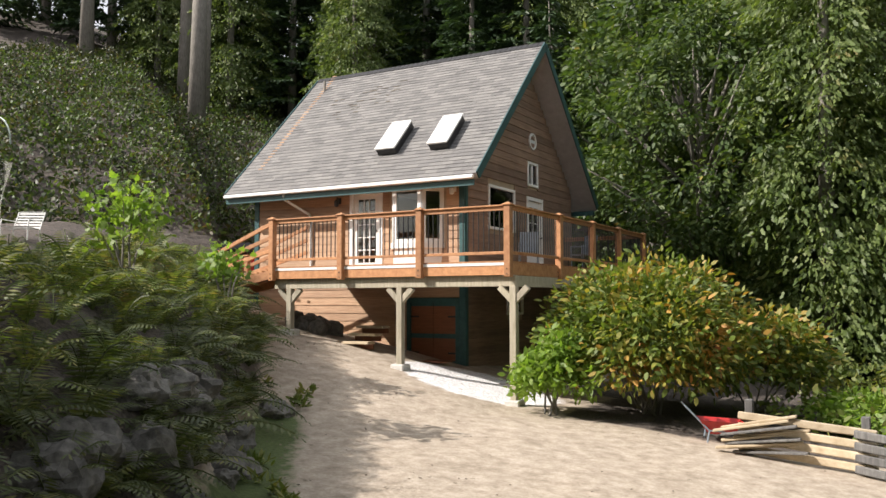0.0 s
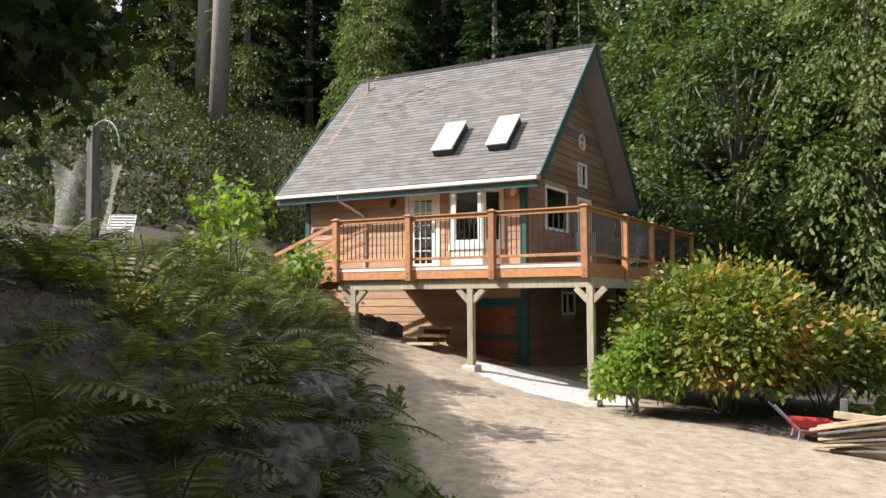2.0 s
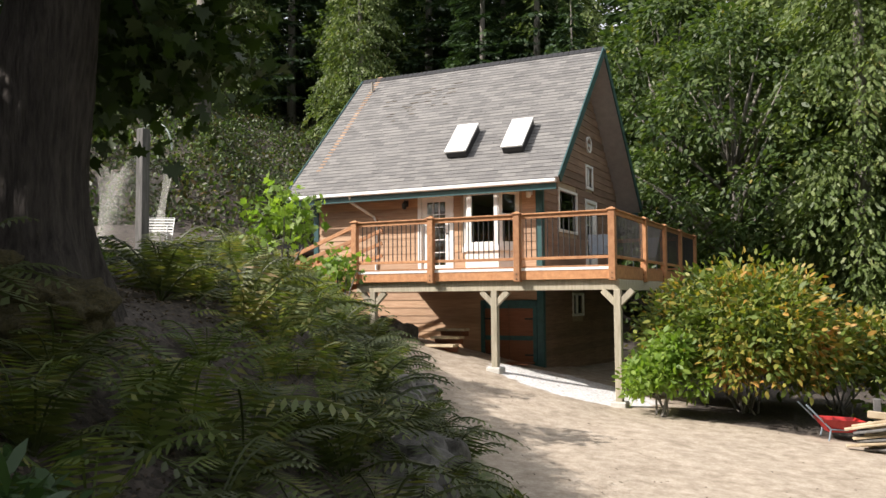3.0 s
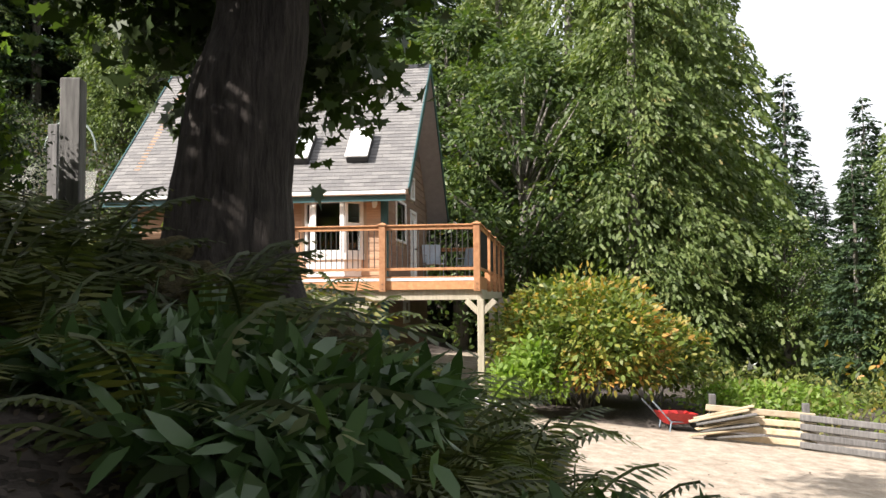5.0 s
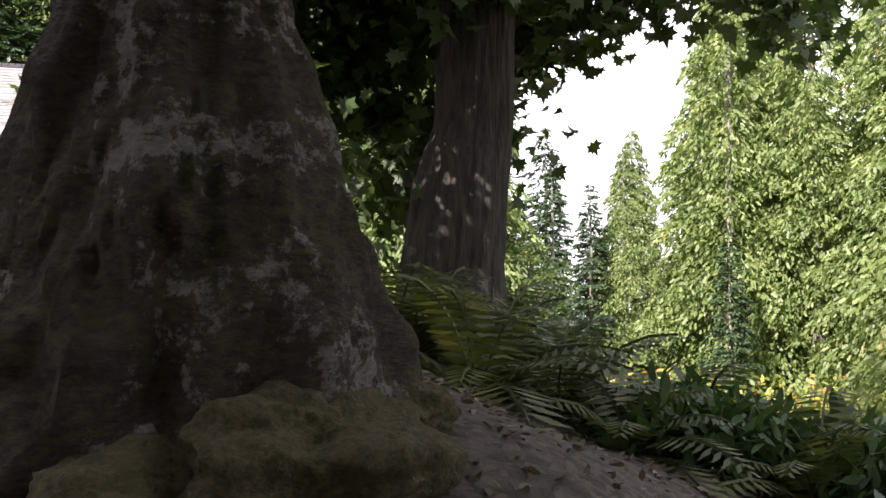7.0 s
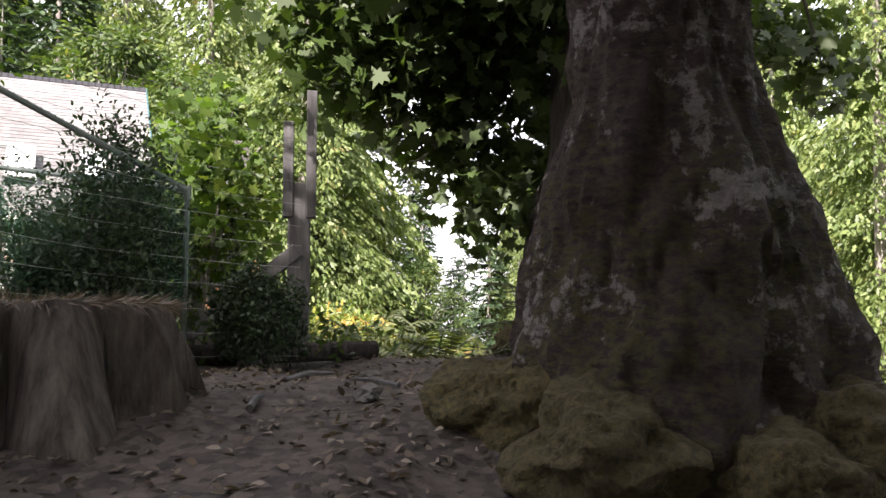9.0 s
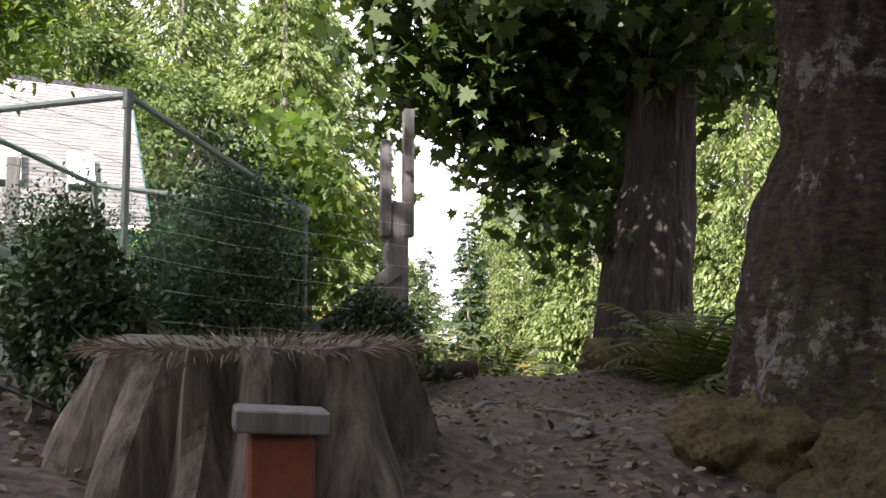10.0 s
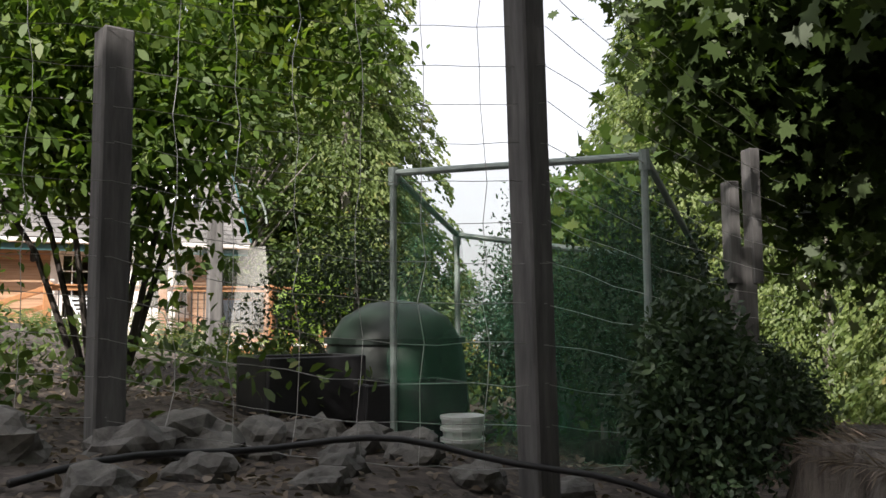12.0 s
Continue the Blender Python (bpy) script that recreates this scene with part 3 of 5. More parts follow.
    for k in range(26):
        x, u = rnd.gauss(-7.0, 0.55), rnd.gauss(4.1, 0.35)
        p = Vector((x, EAVE_Y, EAVE_Z)) + SLOPE * u + NORMAL * 0.02
        b.beam(p, p + Vector((rnd.uniform(0.08, 0.3), 0, 0)), 0.02 + rnd.random() * 0.03, 0.012, 0, NORMAL)
    sub("roof_moss", b, M_STUMP, label="brown needles and moss caught on shingles")
    # corner boards
    for x, y, z0, z1 in ((X1 - 0.07, Y0 - 0.035, LOW, 4.95), (X0 + 0.06, Y0 - 0.035, 1.6, 4.95)):
        sub("corner_board", Build().span((x - 0.07, y - 0.01, z0), (x + 0.085, y + 0.035, z1), 0.004), M_TEAL)
    sub("corner_board", Build().span((X1 + 0.001, Y0 - 0.02, LOW), (X1 + 0.035, Y0 + 0.1, 4.95), 0.004), M_TEAL)
    sub("frieze_board", Build().span((X0 + 0.13, Y0 - 0.036, 4.86), (X1 - 0.15, Y0 - 0.026, 5.05)), M_TEAL)
    # vent pipe
    p = Vector((-8.93, EAVE_Y, EAVE_Z)) + SLOPE * 5.0
    sub("vent_pipe", Build().tube([p, p + Vector((0, 0, 0.34))], 0.035, 8), M_GREYBARK, label="grey plumbing vent pipe")
    # downspout
    y = Y0 - 0.06
    sub("downspout", Build().tube([(-7.5, EAVE_Y, 4.8), (-7.5, EAVE_Y + .05, 4.66), (-7.12, y, 4.3), (-7.05, y, 4.15), (-7.05, y, DECK_Z + 0.1)], 0.035, 6), M_WHITE, label="white metal downspout")
    return house, sub


SKYLIGHTS = [(-5.02, -4.45), (-3.47, -2.93)]   # x spans; 3.02..3.75 in y at the glass


house, house_part = make_house()


def make_window(lo, hi, along, face, out, name="window", mullions=(), bars=(), frame_w=0.07, sill=True, glass=M_GLASS):
    """A framed window under the house; lo, hi = (a, z); out: +1 or -1, the way that it looks."""
    (a0, z0), (a1, z1) = lo, hi

    def P(a, o, z):
        return (a, face + out * o, z) if along == "x" else (face + out * o, a, z)

    def bx(p, q, c=0.006):
        lo_, hi_ = [min(u, v) for u, v in zip(p, q)], [max(u, v) for u, v in zip(p, q)]
        return (lo_, hi_, c)
    w = house_part(name, Build().span(*bx(P(a0 - 0.02, -0.04, z0 - 0.02), P(a1 + 0.02, -0.03, z0))), M_WHITE, label="white framed window")
    for s in (bx(P(a0 - frame_w, -0.05, z0 - frame_w), P(a0, 0.045, z1 + frame_w)), bx(P(a1, -0.05, z0 - frame_w), P(a1 + frame_w, 0.045, z1 + frame_w)),
              bx(P(a0, -0.05, z1), P(a1, 0.043, z1 + frame_w)), bx(P(a0, -0.05, z0 - frame_w), P(a1, 0.043, z0))):
        part("frame", Build().span(*s), M_WHITE, w)
    for a in mullions:
        part("mullion", Build().span(*bx(P(a - 0.025, -0.045, z0), P(a + 0.025, 0.02, z1))), M_WHITE, w)
    for z in bars:
        part("bar", Build().span(*bx(P(a0, -0.045, z - 0.02), P(a1, 0.018, z + 0.02))), M_WHITE, w)
    g = part("pane", Build().span(*bx(P(a0 + 0.002, -0.03, z0 + 0.002), P(a1 - 0.002, -0.022, z1 - 0.002), 0)), glass, w)
    g.visible_shadow = False
    return w


make_window((4.0, 3.88), (5.42, 4.87), "y", X1, 1)
make_window((6.4, 5.24), (6.96, 5.79), "y", X1, 1, mullions=(6.68,))
make_window((5.04, 1.71), (5.89, 2.19), "y", X1, 1, mullions=(5.46,))


def make_round_window():
    w = house_part("round_window", Build().tube([(X1 - 0.02, 6.67, 6.45), (X1 + 0.015, 6.67, 6.45)], 0.19, 24), M_SKYGLASS, label="small round gable window")
    ring, n = Build(), 28
    for k in range(n):
        a, b2 = 2 * math.pi * k / n, 2 * math.pi * (k + 1) / n
        ring.beam((X1 + 0.03, 6.67 + 0.21 * math.cos(a), 6.45 + 0.21 * math.sin(a)), (X1 + 0.03, 6.67 + 0.21 * math.cos(b2), 6.45 + 0.21 * math.sin(b2)), 0.05, 0.05, 0, (1, 0, 0))
    part("frame", ring, M_WHITE, w)


make_round_window()


def make_glazed_door(a0, a1, z1, along, face, out, cols, rows, g0, g1):
    """A white door with a divided light; parts: slab stiles, bars, panes, casing, knob."""
    def P(a, o, z):
        return (a, face + out * o, z) if along == "x" else (face + out * o, a, z)

    def sp(p, q, c=0.004):
        return Build().span([min(u, v) for u, v in zip(p, q)], [max(u, v) for u, v in zip(p, q)], c)
    z0 = DECK_Z + 0.03
    d = house_part("entry_door", sp(P(a0, -0.06, z0 - 0.03), P(a1, 0.0, z0)), M_WHITE, label="white glazed door with divided panes, closed")
    ga, gb = a0 + 0.15, a1 - 0.15
    for p, q in ((P(a0, -0.05, z0), P(ga, -0.01, z1)), (P(gb, -0.05, z0), P(a1, -0.01, z1)), (P(ga, -0.05, z0), P(gb, -0.012, g0)), (P(ga, -0.05, g1), P(gb, -0.012, z1))):
        part("stile", sp(p, q), M_WHITE, d)
    for p, q in ((P(a0 - 0.1, -0.02, z0), P(a0, 0.04, z1 + 0.1)), (P(a1, -0.02, z0), P(a1 + 0.1, 0.04, z1 + 0.1)), (P(a0, -0.02, z1), P(a1, 0.038, z1 + 0.1))):
        part("casing", sp(p, q), M_WHITE, d)
    for k in range(1, cols):
        a = ga + (gb - ga) * k / cols
        part("glazing_bar", sp(P(a - 0.011, -0.045, g0), P(a + 0.011, -0.008, g1), 0), M_WHITE, d)
    for k in range(1, rows):
        z = g0 + (g1 - g0) * k / rows
        part("glazing_bar", sp(P(ga, -0.044, z - 0.011), P(gb, -0.01, z + 0.011), 0), M_WHITE, d)
    g = part("pane", sp(P(ga, -0.034, g0), P(gb, -0.028, g1), 0), M_GLASS, d)
    g.visible_shadow = False
    k = a1 - 0.07
    part("knob", Build().tube([P(k, 0.0, z0 + 0.95), P(k, 0.06, z0 + 0.95)], [0.015, 0.03], 8), M_DARK, d, "dark metal knob")


make_glazed_door(-5.72, -4.9, 4.72, "x", Y0, -1, 3, 5, 2.98, 4.6)
make_glazed_door(6.36, 7.26, 4.78, "y", X1, 1, 2, 3, 3.3, 4.6)


def make_bay():
    """Projecting bay window: a wide front light and two splayed side lights with a bar."""
    y = Y0 - 0.4
    z0, z1 = 3.42, 4.74
    bay = house_part("bay_window", Build().span((-4.52, y - 0.02, z1), (-3.03, Y0 + 0.1, z1 + 0.1)), M_WHITE, label="white bay window with three lights")
    pts = [(-4.5, Y0 + 0.02), (-4.22, y), (-3.42, y), (-3.05, Y0 + 0.02)]
    sill = Build()
    for z_lo, z_hi, g in ((z0 - 0.14, z0, 0.05), (z0 - 0.55, z0 - 0.14, 0.0)):
        vs = [(px + (g if i > 1 else -g), py - g, z) for z in (z_lo, z_hi) for i, (px, py) in enumerate(pts)]
        sill._add(vs, [(0, 1, 5, 4), (1, 2, 6, 5), (2, 3, 7, 6), (3, 0, 4, 7), (4, 5, 6, 7), (3, 2, 1, 0)])
    part("sill", sill, M_WHITE, bay)
    for (ax, ay), (bx_, by) in zip(pts, pts[1:]):
        side = abs(ay - by) > 0.05
        for z in (z0 + 0.04, z1 - 0.04) + ((z0 + 0.72,) if side else ()):
            part("rail", Build().beam((ax, ay, z), (bx_, by, z), 0.06, 0.09), M_WHITE, bay)
        d = Vector((bx_ - ax, by - ay, 0)).normalized()
        for t in (0, 1):
            q = Vector((ax, ay, 0)).lerp(Vector((bx_, by, 0)), t) + d * (0.05 if t == 0 else -0.05)
            part("stile", Build().beam((q.x, q.y, z0), (q.x, q.y, z1), 0.07, 0.1, 0.004, d), M_WHITE, bay)
        g = part("pane", Build().beam((ax, ay, (z0 + z1) / 2), (bx_, by, (z0 + z1) / 2), 0.008, z1 - z0 - 0.1, 0), M_GLASS, bay)
        g.visible_shadow = False


make_bay()


def make_skylight(x0, x1):
    """A box skylight on the roof slope: curb, flashing frame and pale dome."""
    def P(x, u, h):
        p = Vector((x, EAVE_Y, EAVE_Z)) + SLOPE * u + NORMAL * h
        return p
    u0, u1 = 1.1, 2.26
    c = (P(x0, u0, 0) + P(x1, u1, 0)) / 2
    rot = Matrix((Vector((1, 0, 0)), SLOPE, NORMAL)).transposed().to_4x4()
    def at(h):
        m = rot.copy()
        m.translation = c + NORMAL * h
        return m
    sk = house_part("skylight", Build().box((x1 - x0, u1 - u0, 0.2), at(0.1), 0.01), M_DARK, label="roof skylight with dark curb and white frame")
    f = Build()
    w, l = x1 - x0 + 0.04, u1 - u0 + 0.04
    for sx, sy, ox, oy in ((w, 0.06, 0, l / 2 - 0.03), (w, 0.06, 0, -l / 2 + 0.03), (0.06, l - 0.12, w / 2 - 0.03, 0), (0.06, l - 0.12, -w / 2 + 0.03, 0)):
        m = rot.copy()
        m.translation = c + NORMAL * 0.22 + Vector((1, 0, 0)) * ox + SLOPE * oy
        f.box((sx, sy, 0.05), m, 0.01)
    part("frame", f, M_WHITE, sk)
    part("pane", Build().box((w - 0.12, l - 0.12, 0.02), at(0.225), 0.008), M_SKYGLASS, sk, "pale reflective skylight pane")


for _a, _b in SKYLIGHTS:
    make_skylight(_a, _b)


def make_shop_door():
    a0, a1, z0, z1 = -3.97, -2.7, 0.46, 1.98
    d = house_part("shop_door", Build().span((a0, Y0 - 0.005, z0 - 0.06), (a1, Y0 + 0.1, z0)), M_CONC, label="red-brown double shop doors with dark green trim")
    mid = (a0 + a1) / 2
    for s, e in ((a0, mid - 0.005), (mid + 0.005, a1)):
        leaf = part("door_leaf", Build().span((s, Y0 + 0.02, z0), (e, Y0 + 0.06, z1), 0.004), M_REDDOOR, d)
        for p, q in (((s, Y0 - 0.004, z1 - 0.1), (e, Y0 + 0.018, z1)), ((s, Y0 - 0.004, z0 + 0.65), (e, Y0 + 0.018, z0 + 0.76)), ((s, Y0 - 0.004, z0), (e, Y0 + 0.018, z0 + 0.12))):
            part("ledge", Build().span(p, q, 0.003), M_TEAL, leaf)
        for z in (z0 + 0.3, z1 - 0.35):
            part("hinge", Build().span((s if s == a0 else e - 0.22, Y0 - 0.008, z - 0.02), (s + 0.22 if s == a0 else e, Y0 + 0.017, z + 0.02)), M_DARK, leaf)
    for p, q in (((a0 - 0.1, Y0 - 0.04, z0), (a0, Y0 + 0.05, z1 + 0.1)), ((a1, Y0 - 0.04, z0), (a1 + 0.1, Y0 + 0.05, z1 + 0.1)), ((a0, Y0 - 0.038, z1), (a1, Y0 + 0.05, z1 + 0.1))):
        part("casing", Build().span(p, q, 0.004), M_TEAL, d)


make_shop_door()


def make_wall_lamp(x, z, mat):
    lamp = thing("wall_lamp", "small wall lantern on cedar siding", "lamp", (x, Y0 - 0.03, z), group="wall lanterns")
    part("backplate", Build().box((0.1, 0.03, 0.16), pose(0, 0, 0), 0.006), mat, lamp)
    part("arm", Build().tube([(0, -0.01, 0.04), (0, -0.1, 0.08), (0, -0.13, 0.02)], 0.012, 6), mat, lamp)
    part("lantern", Build().tube([(0, -0.13, 0.03), (0, -0.13, -0.02), (0, -0.13, -0.14), (0, -0.13, -0.16)], [0.03, 0.065, 0.055, 0.02], 8), mat, lamp)


make_wall_lamp(-6.15, 4.6, M_DARK)
make_wall_lamp(-2.72, 4.7, M_WHITE)


# ---- deck ----
def make_deck():
    deck = thing("deck", "raised cedar deck with black metal balusters round the cottage", "deck", (0, 0, 0))
    xa = -6.02
    n = int(2.75 / 0.145)
    for k in range(n):
        y = 0.0 + k * 2.72 / n
        part("deck_board", Build().span((xa, y, DECK_Z - 0.035), (0.02, y + 2.72 / n - 0.006, DECK_Z), 0.003), M_DECK, deck)
    for k in range(17):
        x = X1 + 0.03 + k * 2.44 / 17
        part("deck_board", Build().span((x, 2.73, DECK_Z - 0.035), (x + 2.44 / 17 - 0.006, 8.9, DECK_Z), 0.003), M_DECK, deck)
    part("rim_joist", Build().span((xa, 0.0, 2.51), (0.03, 0.04, 2.75), 0.004), M_DECK, deck)
    part("rim_joist", Build().span((0.0, 0.042, 2.51), (0.04, 8.9, 2.75), 0.004), M_DECK, deck)
    part("rim_joist", Build().span((xa - 0.04, 0.0, 2.51), (xa - 0.002, 2.7, 2.75), 0.004), M_DECK, deck)
    part("drip_edge", Build().span((xa, -0.012, 2.70), (0.05, 0.0, 2.755)), M_WHITE, deck, "white metal drip edge")
    for k in range(15):
        x = xa + 0.2 + k * 0.41
        part("joist", Build().span((x, 0.045, 2.53), (x + 0.04, 2.7, 2.75)), M_TREATED, deck)
    for k in range(15):
        y = 2.8 + k * 0.41
        part("joist", Build().span((X1 + 0.05, y, 2.53), (-0.005, y + 0.04, 2.75)), M_TREATED, deck)
    part("beam", Build().span((xa, 0.1, 2.29), (0.1, 0.24, 2.505), 0.006), M_TREATED, deck)
    part("beam", Build().span((-0.1, 0.26, 2.29), (0.04, 8.8, 2.505), 0.006), M_TREATED, deck)

    def post(x, y, z0, top=3.87):
        p = part("post", Build().box((0.14, 0.14, top - z0), pose(x, y, (top + z0) / 2), 0.01), M_DECK, deck)
        cap = Build().box((0.19, 0.19, 0.03), pose(x, y, top + 0.015), 0.008)
        cap._add([(x - 0.085, y - 0.085, top + 0.03), (x + 0.085, y - 0.085, top + 0.03), (x + 0.085, y + 0.085, top + 0.03), (x - 0.085, y + 0.085, top + 0.03), (x, y, top + 0.075)], [(0, 1, 4), (1, 2, 4), (2, 3, 4), (3, 0, 4)])
        part("cap", cap, M_DECK, p)
        for z in (z0 + 0.06, z0 + 0.16):
            part("bolt", Build().tube([(x, y - 0.085, z), (x, y - 0.06, z)], 0.012, 6), M_DARK, p)
    front = [0.0, -2.0, -4.02, -5.98]
    side = [0.0, 2.48, 4.58, 6.56, 8.76]
    for x in front:
        post(x, -0.03 if x < 0 else 0.0, 2.47)
    for y in side[1:]:
        post(0.05, y, 2.47)
    bal = Build().tube([(0, 0, 2.97), (0, 0, 3.8)], 0.0115, 6).mesh("baluster")
    def run(a, b):
        a, b = Vector(a), Vector(b)
        d = (b - a).normalized()
        a2, b2 = a + d * 0.07, b - d * 0.07
        for z, h, w in ((3.82, 0.09, 0.04), (2.945, 0.06, 0.04)):
            part("rail", Build().beam(a2 + Vector((0, 0, z)), b2 + Vector((0, 0, z)), w, h, 0.005), M_DECK, deck)
        part("rail", Build().beam(a2 + Vector((0, 0, 3.872)), b2 + Vector((0, 0, 3.872)), 0.12, 0.03, 0.005), M_DECK, deck)
        n = round((b2 - a2).length / 0.115)
        for k in range(1, n):
            ob = part("baluster", bal, M_DARK, deck)
            ob.location = a2.lerp(b2, k / n)
    for p, q in zip(front, front[1:]):
        run((p, -0.0, 0), (q, -0.0, 0))
    for p, q in zip(side, side[1:]):
        run((0.05, p, 0), (0.05, q, 0))
    run((0.05, 8.9, 0), (X1, 8.9, 0))
    # support posts with Y braces on concrete footings
    for x, y in ((0.06, 0.12), (-2.6, 0.17), (-5.6, 0.17), (0.0, 4.5), (0.0, 8.6)):
        g = hz(x, y)
        part("support_post", Build().box((0.14, 0.14, 2.3 - g), pose(x, y, (2.3 + g) / 2), 0.01), M_TREATED, deck, "grey-green treated support post")
        for s in (-1, 1):
            part("brace", Build().beam((x, y, 1.98), (x + s * 0.3, y, 2.28), 0.12, 0.1, 0.006, (0, 1, 0)), M_TREATED, deck)
        part("footing", Build().box((0.32, 0.32, 0.5), pose(x, y, g - 0.15), 0.02), M_CONC, deck)
    # ramp down to the bank
    e = (-7.95, 2.42)
    for k in range(13):
        t0, t1 = k / 13, (k + 1) / 13
        x0, x1 = xa + (e[0] - xa) * t0, xa + (e[0] - xa) * t1
        z = DECK_Z + (e[1] - DECK_Z) * (t0 + t1) / 2
        part("ramp_board", Build().span((x1 + 0.004, 0.0, z - 0.05), (x0, 1.3, z - 0.01), 0.003), M_DECK, deck)
    for y in (0.02, 1.26):
        part("ramp_stringer", Build().beam((xa, y, DECK_Z - 0.16), (e[0], y, e[1] - 0.16), 0.05, 0.2), M_DECK, deck)
        top = Build().box((0.13, 0.13, 0.85), pose(e[0], y, e[1] + 0.3), 0.01)
        p = part("post", top, M_DECK, deck)
        part("cap", Build().box((0.18, 0.18, 0.035), pose(e[0], y, e[1] + 0.745), 0.01), M_DECK, p)
        for h in (1.02, 0.7, 0.4):
            part("rail", Build().beam((xa, y, DECK_Z + h), (e[0], y, e[1] + h * 0.66), 0.04, 0.09, 0.005), M_DECK, deck)


make_deck()


def make_deck_chair(x, y, turn):
    c = thing("deck_chair", "dark blue metal patio chair on the deck", "chair", (x, y, DECK_Z), turn, group="patio chairs")
    part("seat", Build().box((0.5, 0.48, 0.04), pose(0, 0, 0.42), 0.01), M_BLUE, c)
    part("backrest", Build().box((0.5, 0.04, 0.5), pose(0, 0.25, 0.7, -12), 0.01), M_BLUE, c)
    for sx in (-0.22, 0.22):
        for sy in (-0.2, 0.22):
            part("leg", Build().tube([(sx, sy, 0), (sx, sy, 0.42)], 0.014, 6), M_BLUE, c)
        part("armrest", Build().tube([(sx, -0.2, 0.42), (sx, -0.22, 0.64), (sx, 0.24, 0.66)], 0.014, 6), M_BLUE, c)


make_deck_chair(-1.5, 4.3, 20)
make_deck_chair(-0.8, 6.2, -30)


# ---- trees and plants ----
def conifer_meshes(name, seed, h, r, kind):
    """Trunk and crown of a tall conifer; kind: 'cedar' droops in curtains, 'fir' stands in flat tiers."""
    rng = np.random.default_rng(seed)
    trunk = Build().tube([(0, 0, -1), (0, 0, h * 0.3), (0.1, 0, h * 0.7), (0, 0, h)], [h * 0.016, h * 0.012, h * 0.006, 0.01], 8)
    pos, along = [], []
    levels = int(h * (4.2 if kind == "cedar" else 3.4))
    for k in range(levels):
        t = (k + rng.random()) / levels
        z = h * (0.04 + 0.95 * t)
        reach = r * (1 - t) ** 0.75 * rng.uniform(0.65, 1.12) + 0.15
        for j in range(5):
            a = rng.random() * 2 * math.pi
            d = np.array([math.cos(a), math.sin(a), 0.0])
            n = max(4, int(reach * (20 if kind == "cedar" else 15)))
            u = np.sqrt(rng.uniform(0.06, 1, n))
            sag = (0.12 * reach * np.sin(u * 3.0) - 0.42 * reach * u ** 2) if kind == "cedar" else (0.1 * reach * u - 0.25 * reach * u ** 2)
            side = np.array([-d[1], d[0], 0])
            off = rng.normal(0, 0.13 * reach + 0.08, n) * (1.1 - 0.6 * u)
            p = d[None] * (u * reach)[:, None] + side[None] * off[:, None]
            p[:, 2] += z + sag - (rng.random(n) * 0.35 if kind == "cedar" else 0)
            pos.append(p)
            al = d[None] * rng.uniform(0.5, 1, n)[:, None] + side[None] * np.sign(off)[:, None] * 0.5
            along.append(al)
    pos, along = np.concatenate(pos), np.concatenate(along)
    size = 0.28 if kind == "cedar" else 0.42
    crown = leaves_mesh(name, pos, along, size, "tuft", rng, 0.85 if kind == "cedar" else 0.12, 0.3 if kind == "cedar" else 0.75)
    return trunk.mesh("trunk", True), crown


def broadleaf_meshes(name, seed, h, r, shape, leaf, clumps, per):
    """Tapered trunk with limbs, crown of leaf clumps with gaps."""
    rng = np.random.default_rng(seed)
    b = Build()
    b.tube([(0, 0, -0.6), (0.05, 0, h * 0.25), (-0.1, 0.1, h * 0.55), (0, 0, h * 0.85)], [h * 0.028, h * 0.02, h * 0.013, 0.02], 9, 0.15, seed)
    pos, along = [], []
    for k in range(clumps):
        a, t = rng.random() * 2 * math.pi, rng.random()
        z = h * (0.22 + 0.78 * t)
        prof = math.sin(math.pi * min(1, 0.18 + 0.8 * t)) ** 0.6
        rr = r * prof * rng.uniform(0.45, 1.05)
        c = np.array([math.cos(a) * rr, math.sin(a) * rr, z])
        if k % 4 == 0:
            s = Vector((0, 0, z * 0.62))
            b.tube([s, s.lerp(Vector(c), 0.5) + Vector((0, 0, 0.2)), Vector(c)], [0.012 * h * (1.1 - t), 0.006 * h, 0.01], 5)
        n = int(per * rng.uniform(0.6, 1.4))
        q = rng.normal(0, 1, (n, 3))
        q /= np.linalg.norm(q, axis=1)[:, None]
        q *= (rng.random(n) ** 0.4)[:, None] * r * 0.2 * rng.uniform(0.7, 1.4)
        q[:, 2] *= 0.65
        pos.append(c + q)
        al = q * 1.5 + np.array([math.cos(a), math.sin(a), 0]) * 0.4
        along.append(al)
    pos, along = np.concatenate(pos), np.concatenate(along)
    return b.mesh("trunk", True), leaves_mesh(name, pos, along, leaf, shape, rng, 0.3, 0.6)


def plant_tree(meshes, bark, leaf, name, label, at, scale=1.0, turn=0.0, group="", dz=0.0):
    x, y = at
    t = thing(name, label, "tree", group=group)
    t.matrix_world = Matrix.LocRotScale((x, y, hz(x, y) - 0.1 + dz), Euler((0, 0, turn)), (scale,) * 3)
    part("trunk", meshes[0], bark, t)
    part("crown", meshes[1], leaf, t)
    return t


